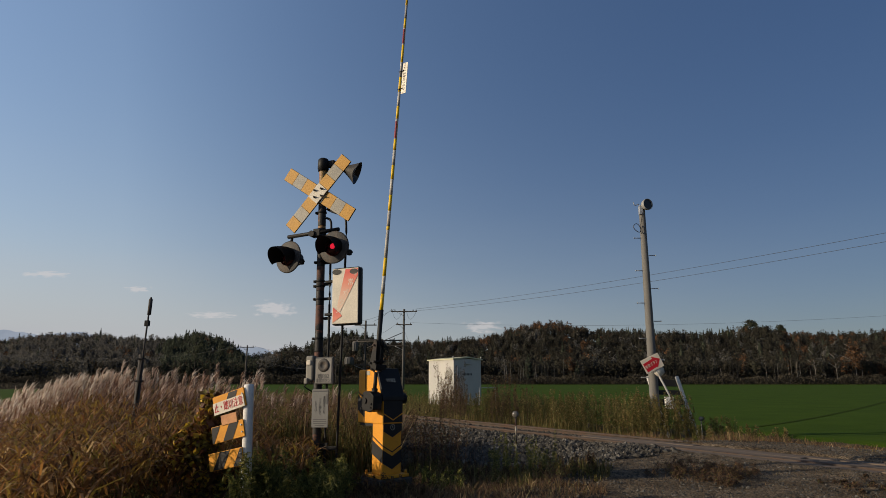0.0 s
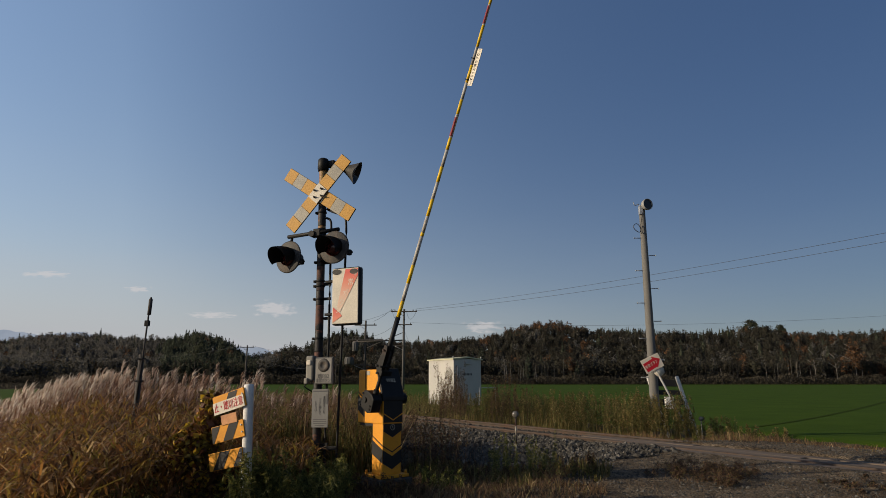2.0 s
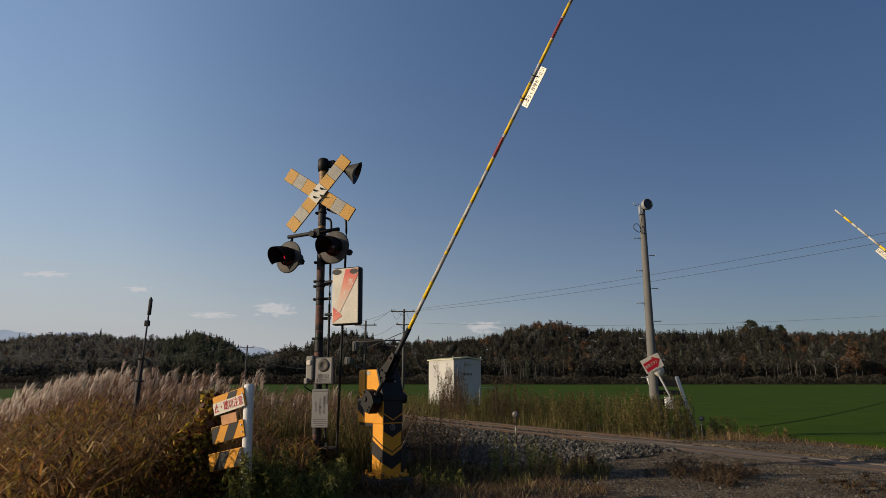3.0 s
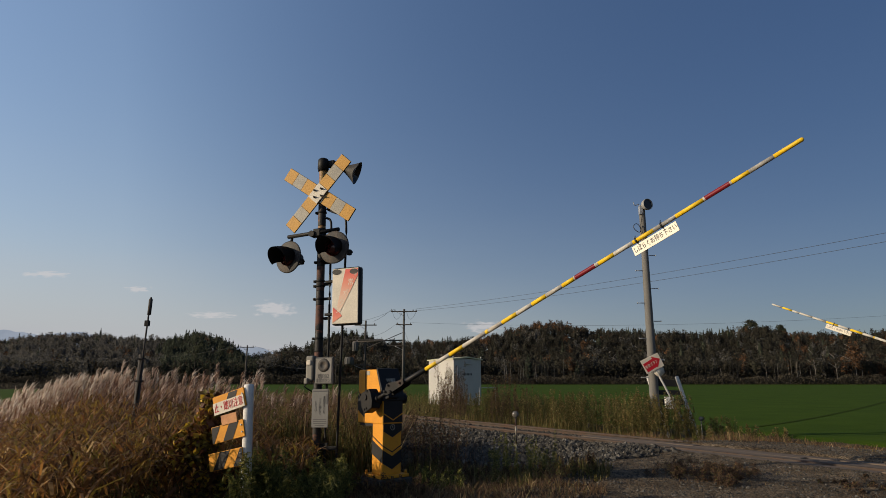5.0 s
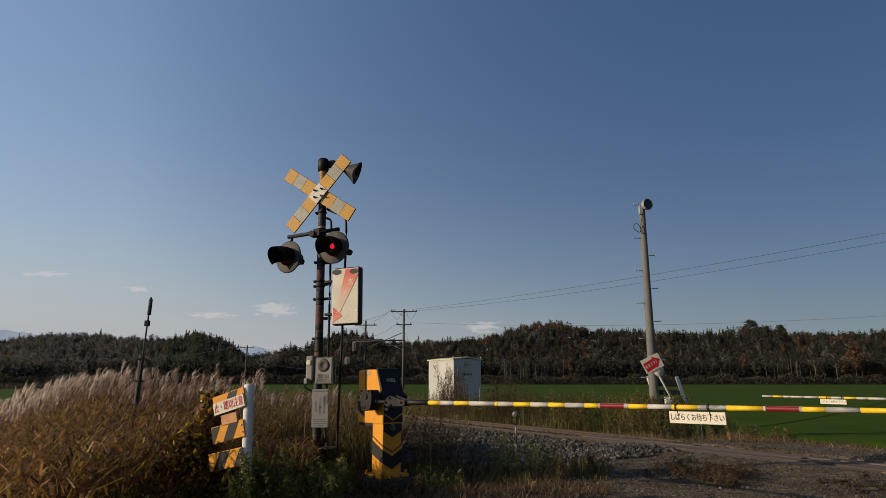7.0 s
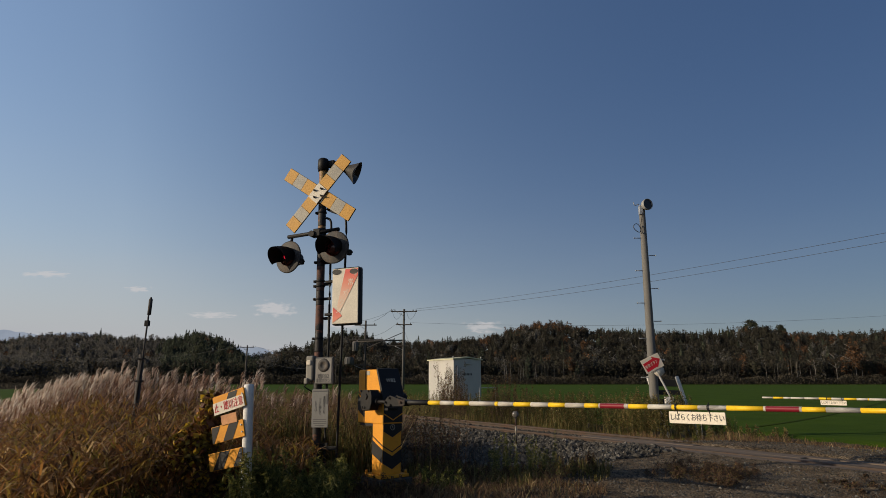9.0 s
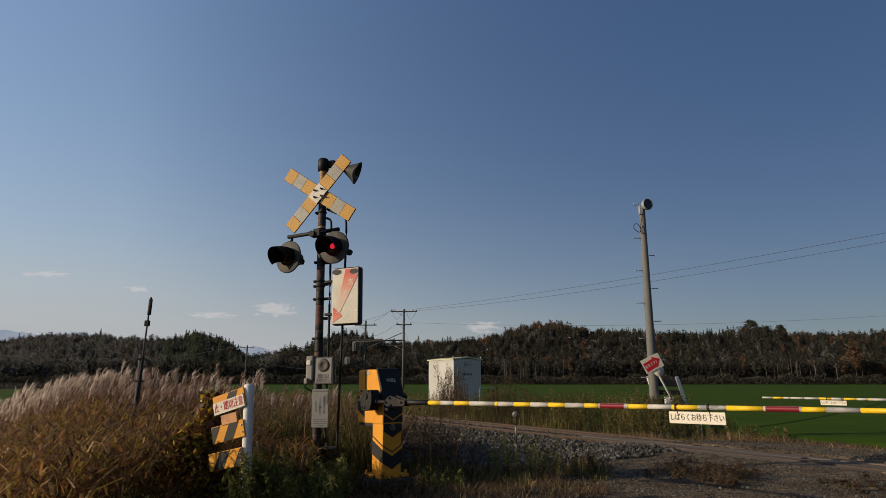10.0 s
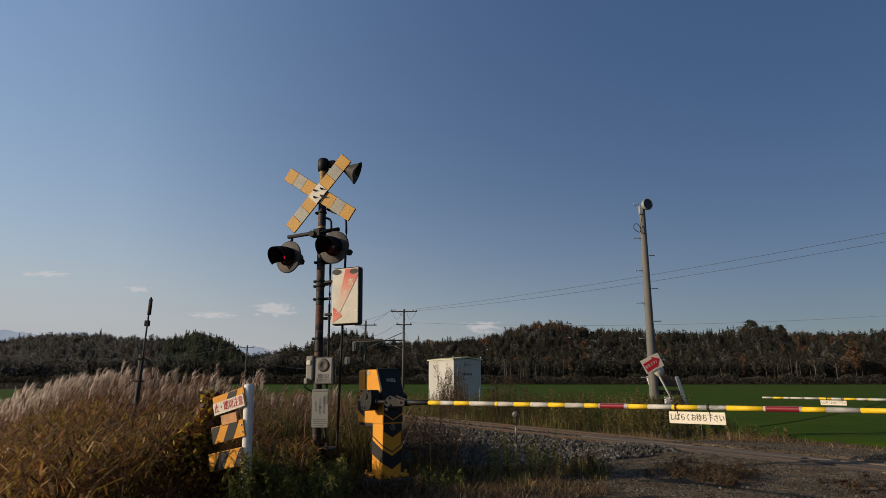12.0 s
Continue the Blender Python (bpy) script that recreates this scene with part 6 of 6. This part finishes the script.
p = track_spots(9000, 1.95, 5.5, -17, -3.6)
verge(p, rng.uniform(0.2, 0.95, len(p)) * (0.55 + 0.45 * np.sin(p[:, 0] * 2.1 + p[:, 1]) * np.sin(p[:, 1] * 1.7)))
p = track_spots(9000, 1.8, 7.0, -40, -16)
verge(p, rng.uniform(0.3, 1.05, len(p)))
p = track_spots(9000, -9, -0.8, -48, -13)
verge(p, rng.uniform(0.3, 0.9, len(p)))
p = spots(70, 4.5, 5.7, 14.2, 15.7)
weeds(vg, vl, p, rng.uniform(0.8, 1.25, len(p)), 0.14, 110, 0.028, 0.3)
p = track_spots(420, 2.1, 5.0, -9.5, -3.2)
weeds(vg, vl, p, rng.uniform(0.6, 1.2, len(p)), 0.14, 80, 0.028, 0.3)
p = track_spots(330, 2.1, 6.0, -24, -9.5)
weeds(vg, vl, p, rng.uniform(0.6, 1.15, len(p)), 0.13, 60, 0.03, 0.3)
p = spots(3200, -2.7, -0.75, 7.55, 9.6, lambda x, y: x > -0.29 * y)
verge(p, rng.uniform(0.35, 0.92, len(p)))
p = spots(110, -2.6, -0.8, 7.6, 9.6, lambda x, y: x > -0.29 * y)
weeds(vg, vl, p, rng.uniform(0.45, 0.95, len(p)), 0.16, 80, 0.024, 0.28)
p = spots(7000, -0.5, 2.1, 7.2, 10.6, lambda x, y: (road_edge(*track_st(x, y)) < 0.1 + 0.4 * np.sin(4 * x)) & (track_st(x, y)[0] < -2.3))
verge(p, rng.uniform(0.05, 0.28, len(p)) * (0.6 + 0.4 * np.sin(p[:, 0] * 5.1 + 2 * p[:, 1])))
p = spots(60, -0.4, 1.9, 7.4, 10.2, lambda x, y: track_st(x, y)[0] < -2.8)
weeds(vg, vl, p, rng.uniform(0.1, 0.3, len(p)), 0.3, 70, 0.02, 0.3)
p = spots(1600, 5.5, 7.6, 12.9, 14.8)
verge(p, rng.uniform(0.1, 0.5, len(p)) * (0.6 + 0.4 * np.sin(p[:, 0] * 4.1)))
p = spots(45, 5.9, 7.2, 14.9, 16.0)
weeds(vg, vl, p, rng.uniform(0.25, 0.7, len(p)), 0.25, 80, 0.026, 0.3)
p = spots(60, 5.6, 7.4, 13.0, 14.6)
weeds(vg, vl, p, rng.uniform(0.15, 0.5, len(p)), 0.35, 80, 0.026, 0.35)
tagged(vg.build("verge_grass", VERGE), "yellow-green and tan tall grass beyond the rails", "grass", kind="stuff")
tagged(vl.build("verge_weeds", VERGE), "leafy yellow-green weeds beyond the rails", "weeds", kind="stuff")

# vine that climbs over the hazard fence
vn = Cloud()
c = rng.normal(0, 1, (2800, 3))
c /= np.linalg.norm(c, axis=1)[:, None]
c *= rng.uniform(0.6, 1.0, (2800, 1))
c = c * [0.24, 0.2, 0.56] + [-2.22, 5.86, 0.5]
c[:, 0] += 0.1 * np.sin(c[:, 2] * 9)
vn.cards(c[c[:, 2] > 0.02], 0.032, rng, 0.8)
tagged(vn.build("vine", VINE), "climbing vine with yellow, rust and green autumn leaves", "vine", kind="stuff")


def lamp_rows(lit, spans):
    rows = [(0.0, spans[0][0] <= 0)]
    for a, b in spans:
        if a > 0:
            rows += [(a - 0.04, False), (a, True)]
        if b < 12:
            rows += [(b, True), (b + 0.04, False)]
    rows.append((12.0, rows[-1][1]))
    return rows


def motions():
    """The two arms come down, their plates swing, and the lamps blink by turns."""
    angles = ((0.0, 83.9), (0.6, 83.8), (0.8, 82.0), (1.0, 78.9), (1.5, 71.1), (2.0, 64.2), (2.5, 56.9), (3.0, 50.0), (3.2, 47.1), (4.0, 34.6), (4.8, 22.5), (5.0, 19.7), (5.2, 17.0),
              (5.5, 12.65), (5.8, 8.15), (6.0, 5.2), (6.2, 2.4), (6.35, 0.9), (6.5, 0.6), (6.8, 0.35), (7.2, 0.28), (12.0, 0.28))
    late = ((0.0, 84.0), (0.8, 83.0), (1.5, 74.0), (2.0, 67.0), (2.5, 59.9), (3.0, 52.8), (3.2, 49.9), (4.0, 38.3), (4.8, 27.2), (5.2, 22.0), (5.6, 16.7), (6.0, 11.4), (6.5, 4.1), (6.7, 1.6), (6.9, 0.6), (7.3, 0.0), (12.0, 0.0))
    swing = ((0.0, 10), (0.8, 8), (1.1, -15), (1.3, -55), (1.5, -52), (1.7, -10), (1.9, 6), (2.1, -22), (2.3, -45), (2.4, -20), (2.5, 0), (2.6, 4), (2.9, 6), (3.1, 4), (3.2, -48), (3.5, 5), (3.9, -40), (4.3, 8), (4.8, 35), (5.0, 0), (5.4, 18), (5.7, -6), (6.0, 4), (6.4, -8), (6.7, 6), (7.2, 0), (12.0, 0))
    angles = [(t, a + 0.5 * math.cos(radians(a)) - 0.15 * math.sin(radians(2 * a))) for t, a in angles]
    for (top, arm, plate), rows, at in ((near_barrier, angles, 3.775), (far_barrier, late, 2.864)):
        walk(arm, [(t, pose(0.03, -0.25, PIVOT, 0, -a, 0)) for t, a in rows])
        walk(plate, [(t, pose(at, 0, DROP, a, 0, 0)) for t, a in swing])
    first = ((0.18, 0.8), (1.4, 1.98), (2.55, 3.12), (3.85, 4.4), (5.05, 5.6), (6.3, 6.85), (7.5, 8.05), (8.7, 9.7), (10.35, 10.9), (11.55, 12.0))
    second = ((0.0, 0.14), (0.85, 1.35), (2.05, 2.5), (3.2, 3.75), (4.45, 4.95), (5.65, 6.25), (6.9, 7.4), (8.1, 8.6), (9.75, 10.28), (10.95, 11.5))
    for (bulb, lit, dark), spans in zip(bulbs, (first, second)):
        walk(bulb, [(t, lit if on else dark) for t, on in lamp_rows(lit, spans)])


motions()
